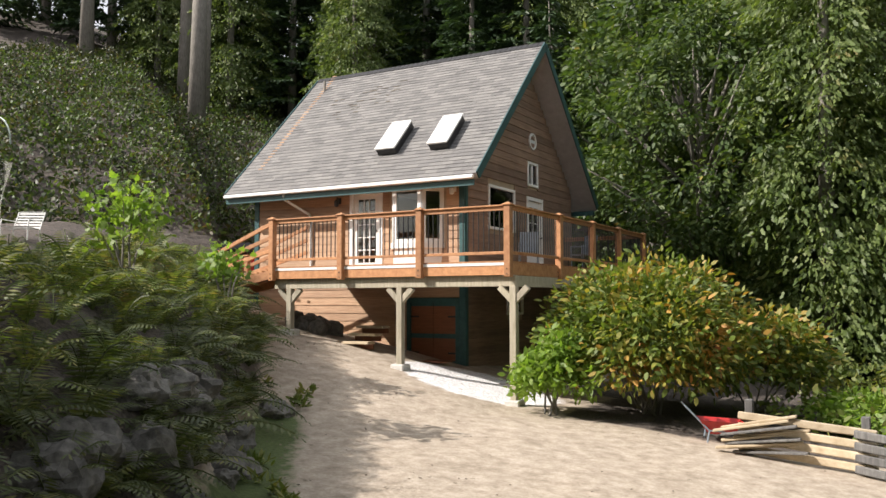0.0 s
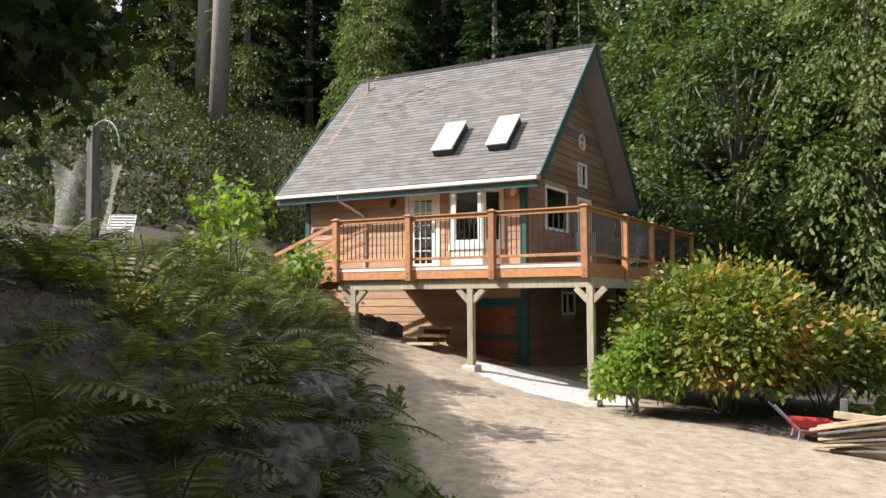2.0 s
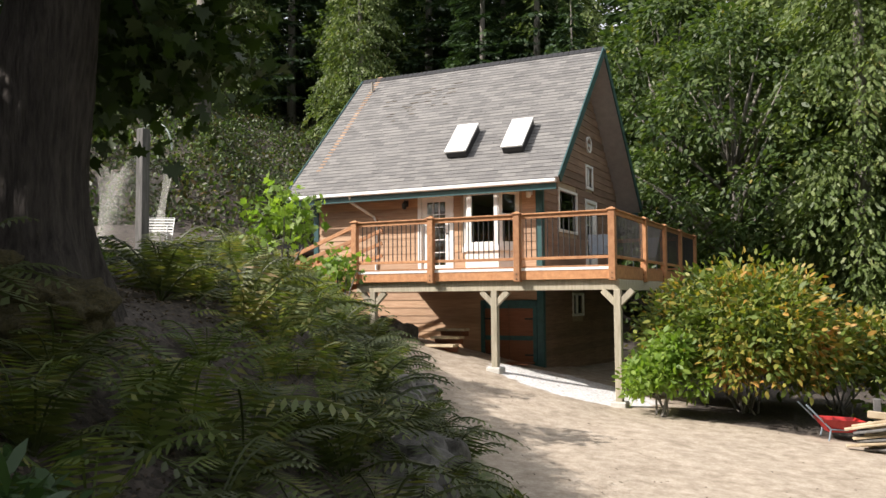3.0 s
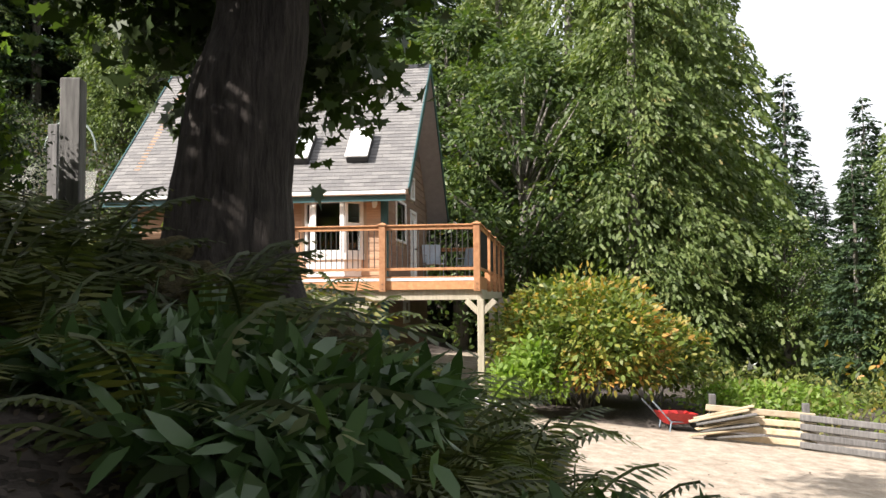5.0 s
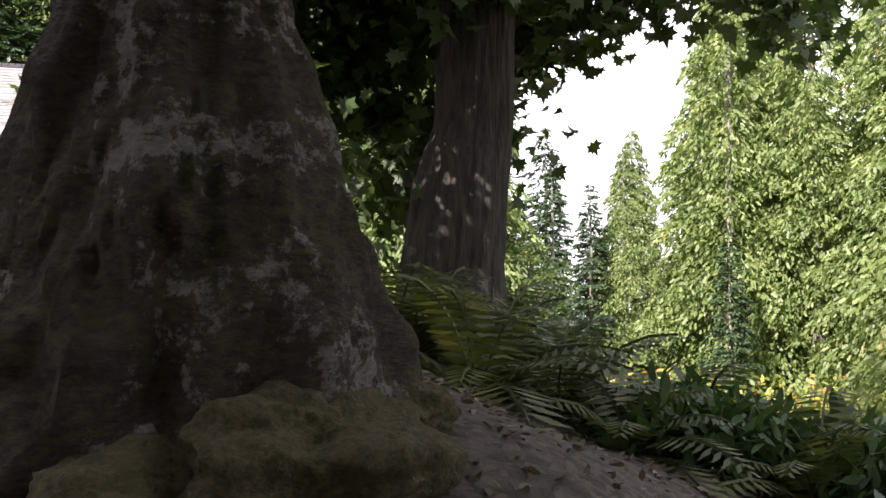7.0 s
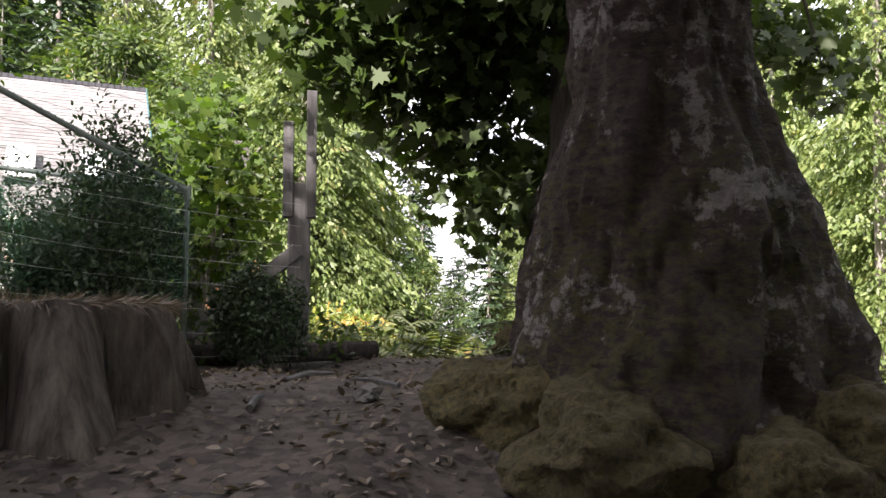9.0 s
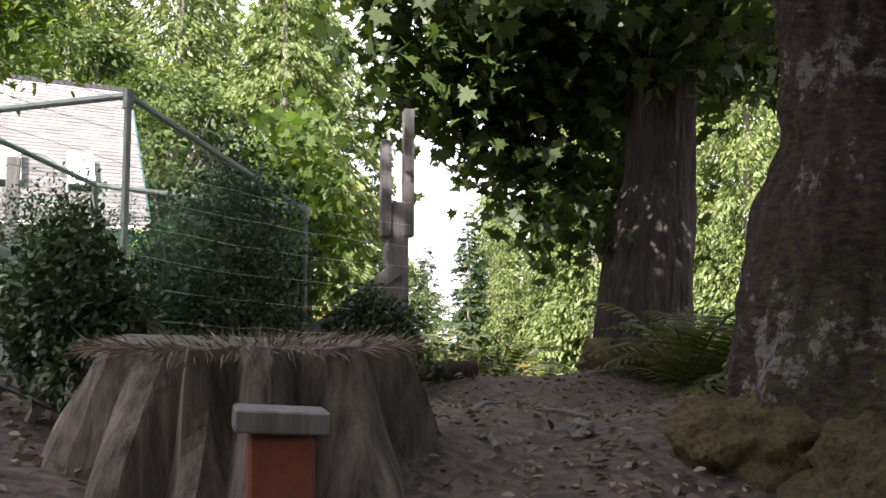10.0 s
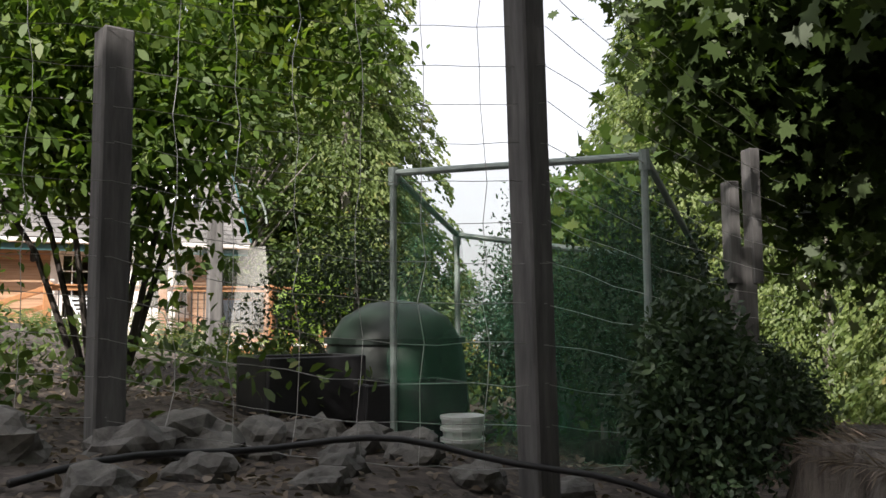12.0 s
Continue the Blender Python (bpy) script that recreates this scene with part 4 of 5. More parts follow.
CEDARS = [conifer_meshes("cedar_crown", 11 + k, 24, 5.4, "cedar") for k in range(2)]
FIRS = [conifer_meshes("fir_crown", 31 + k, 20, 3.3, "fir") for k in range(2)]
MAPLES = [broadleaf_meshes("maple_crown", 51 + k, 12, 4.2, "leaf", 0.24, 150, 120) for k in range(2)]
_r = random.Random(8)
for k, (x, y, s) in enumerate([(6.2, 15.5, 1.02), (4.5, 12.6, 0.8), (2.6, 23, 1.12), (8.6, 21, 0.9), (5.4, 29, 1.15), (15.6, 15.5, 0.52), (15.5, 8.0, 0.75), (12.2, 9.6, 0.4), (17.5, 6.0, 0.7), (19.0, 11.5, 0.95), (22.5, 17.5, 1.0), (24.5, 9.5, 1.0), (18.5, 3.0, 0.72), (9.2, 30, 0.95), (-1.0, 27, 1.1), (28, 22, 1.0), (14, -4.5, 0.7), (18, -7.5, 0.8), (20.5, -2, 0.85), (13, -9.5, 0.5), (24, 2, 0.9)]):
    plant_tree(CEDARS[k % 2], M_GREYBARK, L_CEDAR, "cedar_tree", "tall western cedar with drooping yellow-green sprays", (x, y), s, _r.random() * 6, "cedars round the clearing")
for k, (x, y, s) in enumerate([(33, 70, 1.5), (22.5, 59, 1.45), (27.5, 68, 1.1), (24.5, 47, 1.0), (21, 52, 0.95), (16.5, 44, 0.85), (29, 50, 0.78), (18.5, 60, 1.05), (34, 58, 0.9), (12.5, 40, 0.9), (26.5, 62, 0.9), (10.8, 9.5, 0.4), (12.5, 3.5, 0.3), (-6.0, 16.5, 0.65), (-12, 21, 0.8), (-9.5, 22, 0.9), (-4, 21, 1.0), (-17, 25, 1.0), (-25, 23, 0.9), (-24, 28, 1.1), (-14, 29, 1.15), (-30, 24, 1.0), (-36, 19, 1.0), (-36, 25, 1.1), (-27, 31, 1.1), (-20, 34, 1.2), (-7, 31, 1.1), (-41, 14, 1.0), (-44, 20, 1.1)]):
    plant_tree(FIRS[k % 2], M_GREYBARK, L_FIR, "fir_tree", "dark green Douglas fir with tiered branches", (x, y), s, _r.random() * 6, "firs of the forest")
for k, (x, y, s) in enumerate([(-14, 36, 1.2), (-22, 30, 1.1), (-30, 30, 1.1), (-6, 38, 1.2), (-18, 40, 1.3), (-38, 28, 1.2), (-1.5, 34, 1.1), (-10.5, 28, 0.9), (-26, 37, 1.2), (-19, 21, 0.62), (-28, 21, 0.7), (-33, 20, 0.6)]):
    plant_tree(CEDARS[k % 2], M_GREYBARK, L_FIR, "hemlock_tree", "dark green hemlock in the dense forest", (x, y), s, k * 1.7, "hemlocks of the forest")
for k, (x, y, s) in enumerate([(0.6, 13.4, 0.98), (-2.2, 17.5, 1.15), (4.6, 18.5, 0.85), (-8.3, 14.6, 0.6), (-20, 24, 0.8), (9.8, 13.5, 0.5)]):
    plant_tree(MAPLES[k % 2], M_GREYBARK, L_MAPLE, "maple_tree", "leafy bigleaf maple with dense dark green crown", (x, y), s, _r.random() * 6, "maples behind the cottage")


def make_snag(x, y, h, r, lean):
    b = Build().tube([(0, 0, -0.5), (lean * 0.3, 0, h * 0.3), (lean, 0, h)], [r * 1.35, r, r * 0.6], 10, 0.12, int(x * 7))
    for k in range(5):
        z, a = h * (0.45 + 0.1 * k), k * 2.4
        b.tube([(lean * z / h, 0, z), (lean * z / h + math.cos(a), math.sin(a), z + 0.1)], [0.06, 0.02], 5)
    solo("bare_tree", b, M_GREYBARK, "tall bare grey conifer trunk on the hillside", "tree", "bare trunks on the hill", smooth=True, m=pose(x, y, hz(x, y)))


for _x, _y, _h, _w in ((-25.0, 15.6, 22, 0.36), (-26.5, 17.5, 20, 0.26), (-29, 18.5, 22, 0.36), (-33, 15, 22, 0.3), (8.9, 40, 30, 0.5)):
    make_snag(_x, _y, _h, _w, 0.4)


def make_brush(name, n, region, size, seed, mat, label, shape="leaf", h=0.7, keep=None):
    """Low growth that nobody could count: leaves in clumps over a stretch of ground."""
    rng = np.random.default_rng(seed)
    (x0, x1), (y0, y1) = region
    m = n // 22
    cx, cy = rng.uniform(x0, x1, m), rng.uniform(y0, y1, m)
    if keep is not None:
        ok = keep(cx, cy)
        cx, cy = cx[ok], cy[ok]
    hh = h * rng.uniform(0.35, 1.2, len(cx))
    px = np.repeat(cx, 22) + rng.normal(0, 0.32 * h / 0.7, len(cx) * 22)
    py = np.repeat(cy, 22) + rng.normal(0, 0.32 * h / 0.7, len(cx) * 22)
    pz = height(px, py) + np.repeat(hh, 22) * rng.random(len(px)) ** 0.7
    al = rng.normal(0, 0.7, (len(px), 3))
    al[:, 2] = np.abs(al[:, 2]) + 0.2
    me = leaves_mesh(name, np.stack([px, py, pz], -1), al, size, shape, rng, 0.1, 0.5)
    return solo(name, me, mat, label, "undergrowth", kind="stuff")


def on_hill(x, y):
    return (-0.88 * x + 0.48 * y > 9.4) & ~((x > -9.6) & (y > 1.5) & (y < 10.5))


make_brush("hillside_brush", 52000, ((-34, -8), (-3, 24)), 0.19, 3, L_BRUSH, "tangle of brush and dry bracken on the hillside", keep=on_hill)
make_brush("hillside_shrubs", 22000, ((-30, -8), (-3, 20)), 0.15, 4, L_MAPLE, "low green shrubs on the hillside", h=1.1, keep=on_hill)
make_brush("forest_understorey", 26000, ((-4, 30), (15, 36)), 0.26, 5, L_MAPLE, "green understorey below the forest edge", h=2.2)
make_brush("drive_edge_weeds", 5000, ((4.4, 16), (0.6, 9)), 0.16, 6, L_BRACKEN, "sunlit weeds and brambles beside the drive", h=0.9)
make_brush("clearing_brush", 9000, ((9, 24), (-9, 5)), 0.2, 16, L_AUTUMN, "dry seeding brush at the edge of the clearing", h=1.5)


def frond_mesh(seed, rise):
    """One arching frond along +x."""
    rng = random.Random(seed)
    b, L, n = Build(), 0.85, 17
    pts = [Vector((L * (u * math.cos(rise) + 0.12 * u * u), 0, L * (u * math.sin(rise) - 0.55 * u * u))) for u in (j / n for j in range(n + 1))]
    for j in range(2, n):
        u = j / n
        w = L * 0.19 * math.sin(math.pi * min(1, u * 0.86 + 0.14)) ** 0.8 * rng.uniform(0.85, 1.1)
        t = pts[j + 1] - pts[j]
        for q in (-1, 1):
            tip = pts[j] + Vector((0, q * w, -0.16 * w)) + t * 0.7
            m1 = pts[j].lerp(tip, 0.45)
            b._add([pts[j], m1 - t * 0.28, tip, m1 + t * 0.38], [(0, 1, 2, 3)])
    b.tube(pts[::3], [0.006] * len(pts[::3]), 3, cap=False)
    return b.mesh("frond")


FRONDS = [frond_mesh(k, r) for k, r in enumerate((0.5, 0.75, 1.0, 1.2))]
DRY_FRONDS = [frond_mesh(k + 9, r) for k, r in enumerate((0.75, 1.0, 1.2, 1.35))]


def grow_fern(x, y, s, label, rng, name="sword_fern", meshes=FRONDS, leaf=L_FERN, most=18):
    f = thing(name, label, "fern", group=name + "s on the bank")
    f.matrix_world = Matrix.LocRotScale((x, y, hz(x, y) - 0.03), Euler((rng.uniform(-0.15, 0.15), rng.uniform(-0.15, 0.15), rng.random() * 6.3)), (s, s, s * rng.uniform(1.05, 1.55)))
    n = rng.randint(most - 5, most)
    for k in range(n):
        ob = part("frond", meshes[rng.randrange(4)], leaf, f)
        q = rng.uniform(0.7, 1.15)
        ob.matrix_local = Matrix.LocRotScale((0, 0, 0), Euler((0, 0, 2 * math.pi * (k + rng.random() * 0.7) / n)), (q, q, q))


def plant_ferns():
    rng = random.Random(21)
    spots = []
    for _try in range(4000):
        if len(spots) >= 230:
            break
        x, y = rng.uniform(-7.5, 3.2), rng.uniform(-14.5, -0.4)
        d = float(bank_depth(np.array([x]), np.array([y]))[0])
        if not 0.25 < d < 3.0 or (d > 1.9 and y < -11.2):
            continue
        if x < -1.0 and y < -10.8:
            continue
        if any((x - a) ** 2 + (y - c) ** 2 < 0.16 for a, c, _ in spots):
            continue
        spots.append((x, y, d))
    for k, (x, y, d) in enumerate(spots):
        dry = d > 0.85 and k % 4 != 0
        s = rng.uniform(0.8, 1.35)
        if not dry:
            grow_fern(x, y, s, "dark green sword fern on the rocky bank", rng)
            continue
        grow_fern(x, y, s, "yellowing bracken fern on the sunny bank", rng, "bracken_fern", DRY_FRONDS, L_BRACKEN, 9)
    # ferns under the maples, close to the camera's way
    for x, y, s in ((-0.75, -14.45, 1.3), (-0.2, -14.95, 1.1), (0.45, -15.35, 1.0), (-1.05, -13.75, 1.25), (-0.55, -14.0, 1.3), (-0.05, -13.85, 1.3), (0.35, -14.5, 1.2), (-0.1, -13.4, 1.1), (0.5, -13.2, 1.0), (-0.75, -13.6, 1.0), (0.2, -14.0, 0.9), (1.0, -13.7, 1.0), (0.7, -14.9, 0.85), (1.5, -14.2, 0.9), (-0.4, -14.6, 0.8), (1.3, -12.6, 1.1), (0.9, -11.6, 1.1)):
        grow_fern(x, y, s, "dark green sword fern below the maple trunks", rng)



plant_ferns()


def shrub(name, label, at, radii, n, size, shape, mat, seed, stems=7, up=0.9, lumps=14, category="shrub", stem_mat=None):
    """A shrub of stems and leaf clumps with an uneven outline."""
    rng = np.random.default_rng(seed)
    x, y = at
    z = hz(x, y)
    t = thing(name, label, category, (x, y, z))
    b = Build()
    rx, ry, rz = radii
    pos, al = [], []
    for k in range(lumps):
        q = rng.normal(0, 1, 3)
        q /= np.linalg.norm(q)
        q[2] = abs(q[2]) * 1.1 - 0.25
        c = q * np.array([rx, ry, rz]) * rng.uniform(0.45, 0.8) + np.array([0, 0, rz * up])
        c[2] = max(c[2], 0.2)
        if k < stems:
            st = Build().tube([(rng.normal(0, 0.1), rng.normal(0, 0.1), -0.1), Vector(c) * 0.5 + Vector((0, 0, 0.1)), Vector(c)], [0.025, 0.016, 0.006], 5)
            part("stem", st, stem_mat or M_GREYBARK, t)
        m = n // lumps
        g = rng.normal(0, 1, (m, 3))
        g /= np.linalg.norm(g, axis=1)[:, None]
        g *= (rng.random(m) ** 0.35)[:, None] * np.array([rx, ry, rz]) * 0.45
        p = c + g
        p[:, 2] = np.maximum(p[:, 2], 0.03)
        pos.append(p)
        al.append(g + rng.normal(0, 0.2, (m, 3)) + np.array([0, 0, 0.15]))
    part("foliage", leaves_mesh("foliage", np.concatenate(pos), np.concatenate(al), size, shape, rng, 0.15, 0.5), mat, t)
    return t


shrub("viburnum_bush", "large rounded bush turning yellow and orange beside the deck", (2.25, 1.6), (2.05, 2.3, 1.7), 19000, 0.15, "leaf", L_AUTUMN, 71, 16, 0.86, 70)
shrub("green_bush", "bright green leafy bush at the foot of the deck post", (1.0, -0.2), (0.75, 0.8, 0.8), 2600, 0.15, "leaf", L_LIGHT, 72, 6, 0.9, 18)
shrub("bramble_bush", "tangled green bush beside the drive", (3.9, 3.4), (1.7, 1.8, 1.2), 5200, 0.16, "leaf", L_AUTUMN, 73, 8, 0.9, 30)
shrub("roadside_bush", "green weedy bush behind the rail fence", (6.5, 2.8), (1.9, 1.4, 0.5), 3600, 0.15, "leaf", L_LIGHT, 74, 6, 0.8, 26)
shrub("vine_maple", "spindly light green sapling on the bank", (-3.2, -6.4), (0.7, 0.7, 0.85), 330, 0.13, "maple", L_LIGHT, 75, 6, 1.1, 16, "tree")
shrub("alder_sapling", "thin light green sapling beside the ramp", (-4.1, -3.4), (0.5, 0.55, 0.7), 260, 0.12, "maple", L_LIGHT, 76, 5, 1.2, 12, "tree")
for _k, (_x, _y, _s) in enumerate([(1.6, -14.8, 0.55), (0.8, -15.2, 0.5), (1.5, -15.5, 0.42), (0.2, -14.8, 0.45), (2.2, -15.2, 0.45)]):
    shrub("rhododendron", "rhododendron with long leathery leaves on the bank", (_x, _y), (_s * 1.15, _s * 1.15, _s * 0.42), 1500, 0.13, "long", L_RHODO, 80 + _k, 7, 0.9, 20)
for _k, (_x, _y, _a, _b2, _c) in enumerate([(-3.85, -13.3, 0.42, 0.42, 0.62), (-3.6, -12.0, 0.6, 0.6, 0.75), (-4.62, -14.3, 0.27, 0.27, 0.48), (-3.1, -11.35, 0.6, 0.55, 1.05), (-4.4, -10.6, 0.8, 0.6, 0.8), (-2.9, -13.1, 0.3, 0.3, 0.4), (-3.75, -12.9, 0.5, 0.5, 0.95)]):
    shrub("garden_shrub", "dark leafy shrub inside the netted garden", (_x, _y), (_a, _b2, _c), 8500, 0.036, "leaf", L_FIR, 90 + _k, 8, 0.72, 26)


shrub("salmonberry_bush", "tall leafy yellow-green bush beside a garden post", (-3.0, -11.75), (0.55, 0.5, 1.15), 1500, 0.1, "maple", L_ELDER, 99, 9, 0.85, 30)


def make_vine_tree():
    """Small many-stemmed tree with fine drooping leaves behind the wire fence."""
    rng = np.random.default_rng(61)
    x, y = -6.2, -11.3
    t = thing("elder_tree", "many-stemmed small tree with dense dark leaves", "tree", (x, y, hz(x, y)))
    pos, al = [], []
    for k in range(9):
        a = k * 0.72 + rng.random() * 0.4
        r = rng.uniform(0.5, 1.35)
        tip = Vector((math.cos(a) * r, math.sin(a) * r * 0.8, rng.uniform(1.7, 3.1)))
        part("stem", Build().tube([(math.cos(a) * 0.08, math.sin(a) * 0.08, -0.1), (tip.x * 0.35, tip.y * 0.35, tip.z * 0.4), tip], [0.022, 0.016, 0.007], 6), M_BARK, t)
        for j in range(17):
            c = np.array(tip) * rng.uniform(0.55, 1.1) + rng.normal(0, 0.28, 3)
            m = 170
            pos.append(c + rng.normal(0, 0.17, (m, 3)))
            al.append(rng.normal(0, 0.6, (m, 3)))
    part("crown", leaves_mesh("crown", np.concatenate(pos), np.concatenate(al), 0.08, "leaf", rng, 0.35, 0.6), L_ELDER, t)


make_vine_tree()


def make_near_maple(name, label, at, profile, burl, bark, seed, roots=(0.0, 0.0)):
    """A near bigleaf-maple trunk; profile rows are (height in the world, radius, shift of its centre in x)."""
    x, y = at
    z0 = hz(x, y)
    t = thing(name, label, "tree", (x, y, z0))
    pz, pr_, px = (np.array(c) for c in zip(*profile))
    n, rings = 120, 260
    zs = np.linspace(pz[0], pz[-1], rings)
    rs, dx = np.interp(zs, pz, pr_), np.interp(zs, pz, px)
    k7 = np.ones(9) / 9
    rs, dx = (np.convolve(np.pad(q, 4, mode="edge"), k7, "valid") for q in (rs, dx))
    vs, fs = [], []
    for k in range(rings):
        z = zs[k]
        low = math.exp(-max(z - 2.25, 0) / 0.4)
        for j in range(n):
            a = 2 * math.pi * j / n
            ca, sa = math.cos(a), math.sin(a)
            p = Vector((ca * 1.6, sa * 1.6, z * 1.5 + seed))
            lobes = 0.10 * math.sin(5 * a + seed) * low + 0.03 * math.sin(3 * a + z)
            stretch = 0.9 if burl < 0.1 else 3.2
            furrow = 0.07 * abs(noise.noise(Vector((ca * 6, sa * 6, z * stretch)))) + 0.045 * noise.noise(Vector((ca * 15, sa * 15, z * stretch * 2.4)))
            bump = burl * noise.noise(p) + burl * 0.55 * noise.noise(p * 2.7) + burl * 0.3 * noise.noise(p * 6.1)
            reach = low * max(0.0, ca * roots[0] + sa * roots[1])
            rr = rs[k] * (1 + lobes + furrow + bump - 0.03) + reach
            vs.append((ca * rr + dx[k], sa * rr, z - z0))
    for k in range(rings - 1):
        for j in range(n):
            fs.append((k * n + j, k * n + (j + 1) % n, (k + 1) * n + (j + 1) % n, (k + 1) * n + j))
    b = Build()
    b._add(vs, fs)
    part("trunk", b, bark, t, smooth=True)
    return t, z0


TREE_A, ZA = make_near_maple("maple_tree", "thick furrowed maple trunk rising from the mossy bank", (-0.33, -12.68), [(1.9, 0.62, -0.1), (2.3, 0.5, -0.1), (2.6, 0.4, -0.1), (3.0, 0.355, -0.08), (3.35, 0.35, -0.04), (3.65, 0.335, 0.0), (3.95, 0.275, 0.1), (4.4, 0.28, 0.11), (5.2, 0.27, 0.14), (7.4, 0.22, 0.2), (11.5, 0.06, 0.3)], 0.05, M_BARK, 3)
TREE_B, ZB = make_near_maple("old_maple", "massive burled old maple trunk with lichen and moss", (-2.06, -15.78), [(1.8, 0.8, 0.0), (2.15, 0.66, 0.0), (2.45, 0.57, 0.0), (2.75, 0.52, 0.0), (3.0, 0.47, 0.0), (3.25, 0.42, 0.0), (3.42, 0.34, 0.0), (3.6, 0.3, 0.0), (3.9, 0.31, 0.0), (4.4, 0.32, 0.0), (6.6, 0.25, 0.1), (10.0, 0.06, 0.1)], 0.19, M_MOSSBARK, 12, (0.26, -0.12))


def leaf_spray(tree, name, tips, n, spread, seed, hub):
    """Limbs to the tips and drooping sprays of broad lobed leaves round them."""
    rng = np.random.default_rng(seed)
    pos, al = [], []
    for k, tip in enumerate(tips):
        tip = Vector(tip)
        if k % 5 == 0:
            s0 = Vector((hub[0], hub[1], min(hub[2], tip.z + 0.7)))
            part("limb", Build().tube([s0, s0.lerp(tip, 0.5) + Vector((0, 0, 0.18)), tip], [0.04, 0.022, 0.006], 6), M_BARK, tree)
        m = int(n * rng.uniform(0.6, 1.4))
        pos.append(np.array(tip) + rng.normal(0, 1, (m, 3)) * np.array(spread))
        al.append(rng.normal(0, 0.7, (m, 3)))
    part(name, leaves_mesh(name, np.concatenate(pos), np.concatenate(al), 0.155, "maple", rng, 0.45, 0.7), L_MAPLENEAR, tree)


def canopy_a():
    """The crown hangs mostly to the garden side; its lower edge rises outwards and over the drive."""
    rng = np.random.default_rng(5)
    tips = []
    while len(tips) < 150:
        x, y, z = rng.uniform(-2.1, 1.5), rng.uniform(-1.0, 1.6), rng.uniform(3.3, 6.6)
        low = (3.65 if y > 0.35 else 4.75) + 0.85 * max(0.0, -x - 0.5) + 1.1 * max(0.0, x)
        if y < 0.4 and x > -0.75:
            low = max(low, 5.0 - 0.5 * max(0.0, x - 0.3))
        if z > low and (x + 0.4) ** 2 / 4.4 + y ** 2 / 3.0 < 1:
            tips.append((x, y, z - ZA))
    for k in range(75):
        a, r = rng.uniform(0, 2 * math.pi), 2.9 * math.sqrt(rng.random())
        tips.append((math.cos(a) * r, math.sin(a) * r, rng.uniform(7.0, 12.0) - ZA))
    leaf_spray(TREE_A, "foliage", tips, 105, (0.26, 0.26, 0.2), 15, (0.1, 0, 2.9))


def canopy_b():
    rng = np.random.default_rng(6)
    tips = []
    for k in range(60):
        a, r = rng.uniform(0, 2 * math.pi), rng.uniform(0.5, 2.2)
        tips.append((math.cos(a) * r, math.sin(a) * r, rng.uniform(4.7, 6.0) - ZB))
    for k in range(50):
        a, r = rng.uniform(0, 2 * math.pi), 2.8 * math.sqrt(rng.random())
        tips.append((math.cos(a) * r, math.sin(a) * r, rng.uniform(6.2, 10.5) - ZB))
    for k in range(12):
        tips.append((rng.uniform(3.0, 4.6), rng.uniform(2.6, 3.8), rng.uniform(4.9, 5.7) - ZB))
    leaf_spray(TREE_B, "foliage", tips, 80, (0.26, 0.26, 0.16), 16, (0.05, 0, 3.4))


canopy_a()
canopy_b()


def blob(name, label, category, at, size, mat, seed, group="", sink=0.25, rough=0.28, sub=3):
    """An irregular lump: rock or moss cushion."""
    bm = bmesh.new()
    bmesh.ops.create_icosphere(bm, subdivisions=sub, radius=1)
    off = Vector((seed * 3.7, seed * 1.3, seed * 0.7))
    for v in bm.verts:
        p = v.co.copy()
        k = 1 + rough * noise.noise(p * 1.3 + off) + rough * 0.4 * noise.noise(p * 3.2 + off) + rough * 0.22 * noise.noise(p * 8.5 + off)
        v.co = Vector((p.x * size[0], p.y * size[1], p.z * size[2])) * k
    me = bpy.data.meshes.new(name)
    bm.to_mesh(me)
    bm.free()
    if mat is M_MOSS:
        for q in me.polygons:
            q.use_smooth = True
    x, y = at
    return solo(name, me, mat, label, category, group, m=pose(x, y, hz(x, y) + size[2] * (0.5 - sink), 0, 0, seed * 40))


for _k, (_x, _y, _s) in enumerate([(-0.75, -12.85, 0.42), (-0.35, -13.15, 0.36), (0.15, -12.95, 0.4), (-0.9, -13.3, 0.26), (-2.5, -16.1, 0.33), (-1.75, -16.3, 0.36), (-2.6, -15.65, 0.28), (-1.5, -16.0, 0.2), (-2.15, -16.4, 0.26)]):
    blob("moss_mound", "rounded moss-covered root mound at a maple base", "moss", (_x, _y), (_s * 0.9, _s * 0.85, _s * 0.6), M_MOSS, _k + 1, "moss mounds", 0.35, 0.42, 5)
_r = random.Random(5)
_n = 0
for _try in range(6000):
    if _n >= 64:
        break
    _x, _y = _r.uniform(-3, 3.4), _r.uniform(-16.5, -4)
    _d = float(bank_depth(np.array([_x]), np.array([_y]))[0])
    if not -0.1 < _d < 0.75 or _y > -7.0 and _r.random() < 0.75:
        continue
    _s = _r.uniform(0.1, 0.34)
    blob("boulder", "rough grey granite boulder edging the bank", "rock", (_x, _y), (_s, _s * _r.uniform(0.7, 1.1), _s * _r.uniform(0.6, 0.9)), M_ROCK, _n + 20, "boulders along the bank", 0.2, 0.5, 3)
    _n += 1
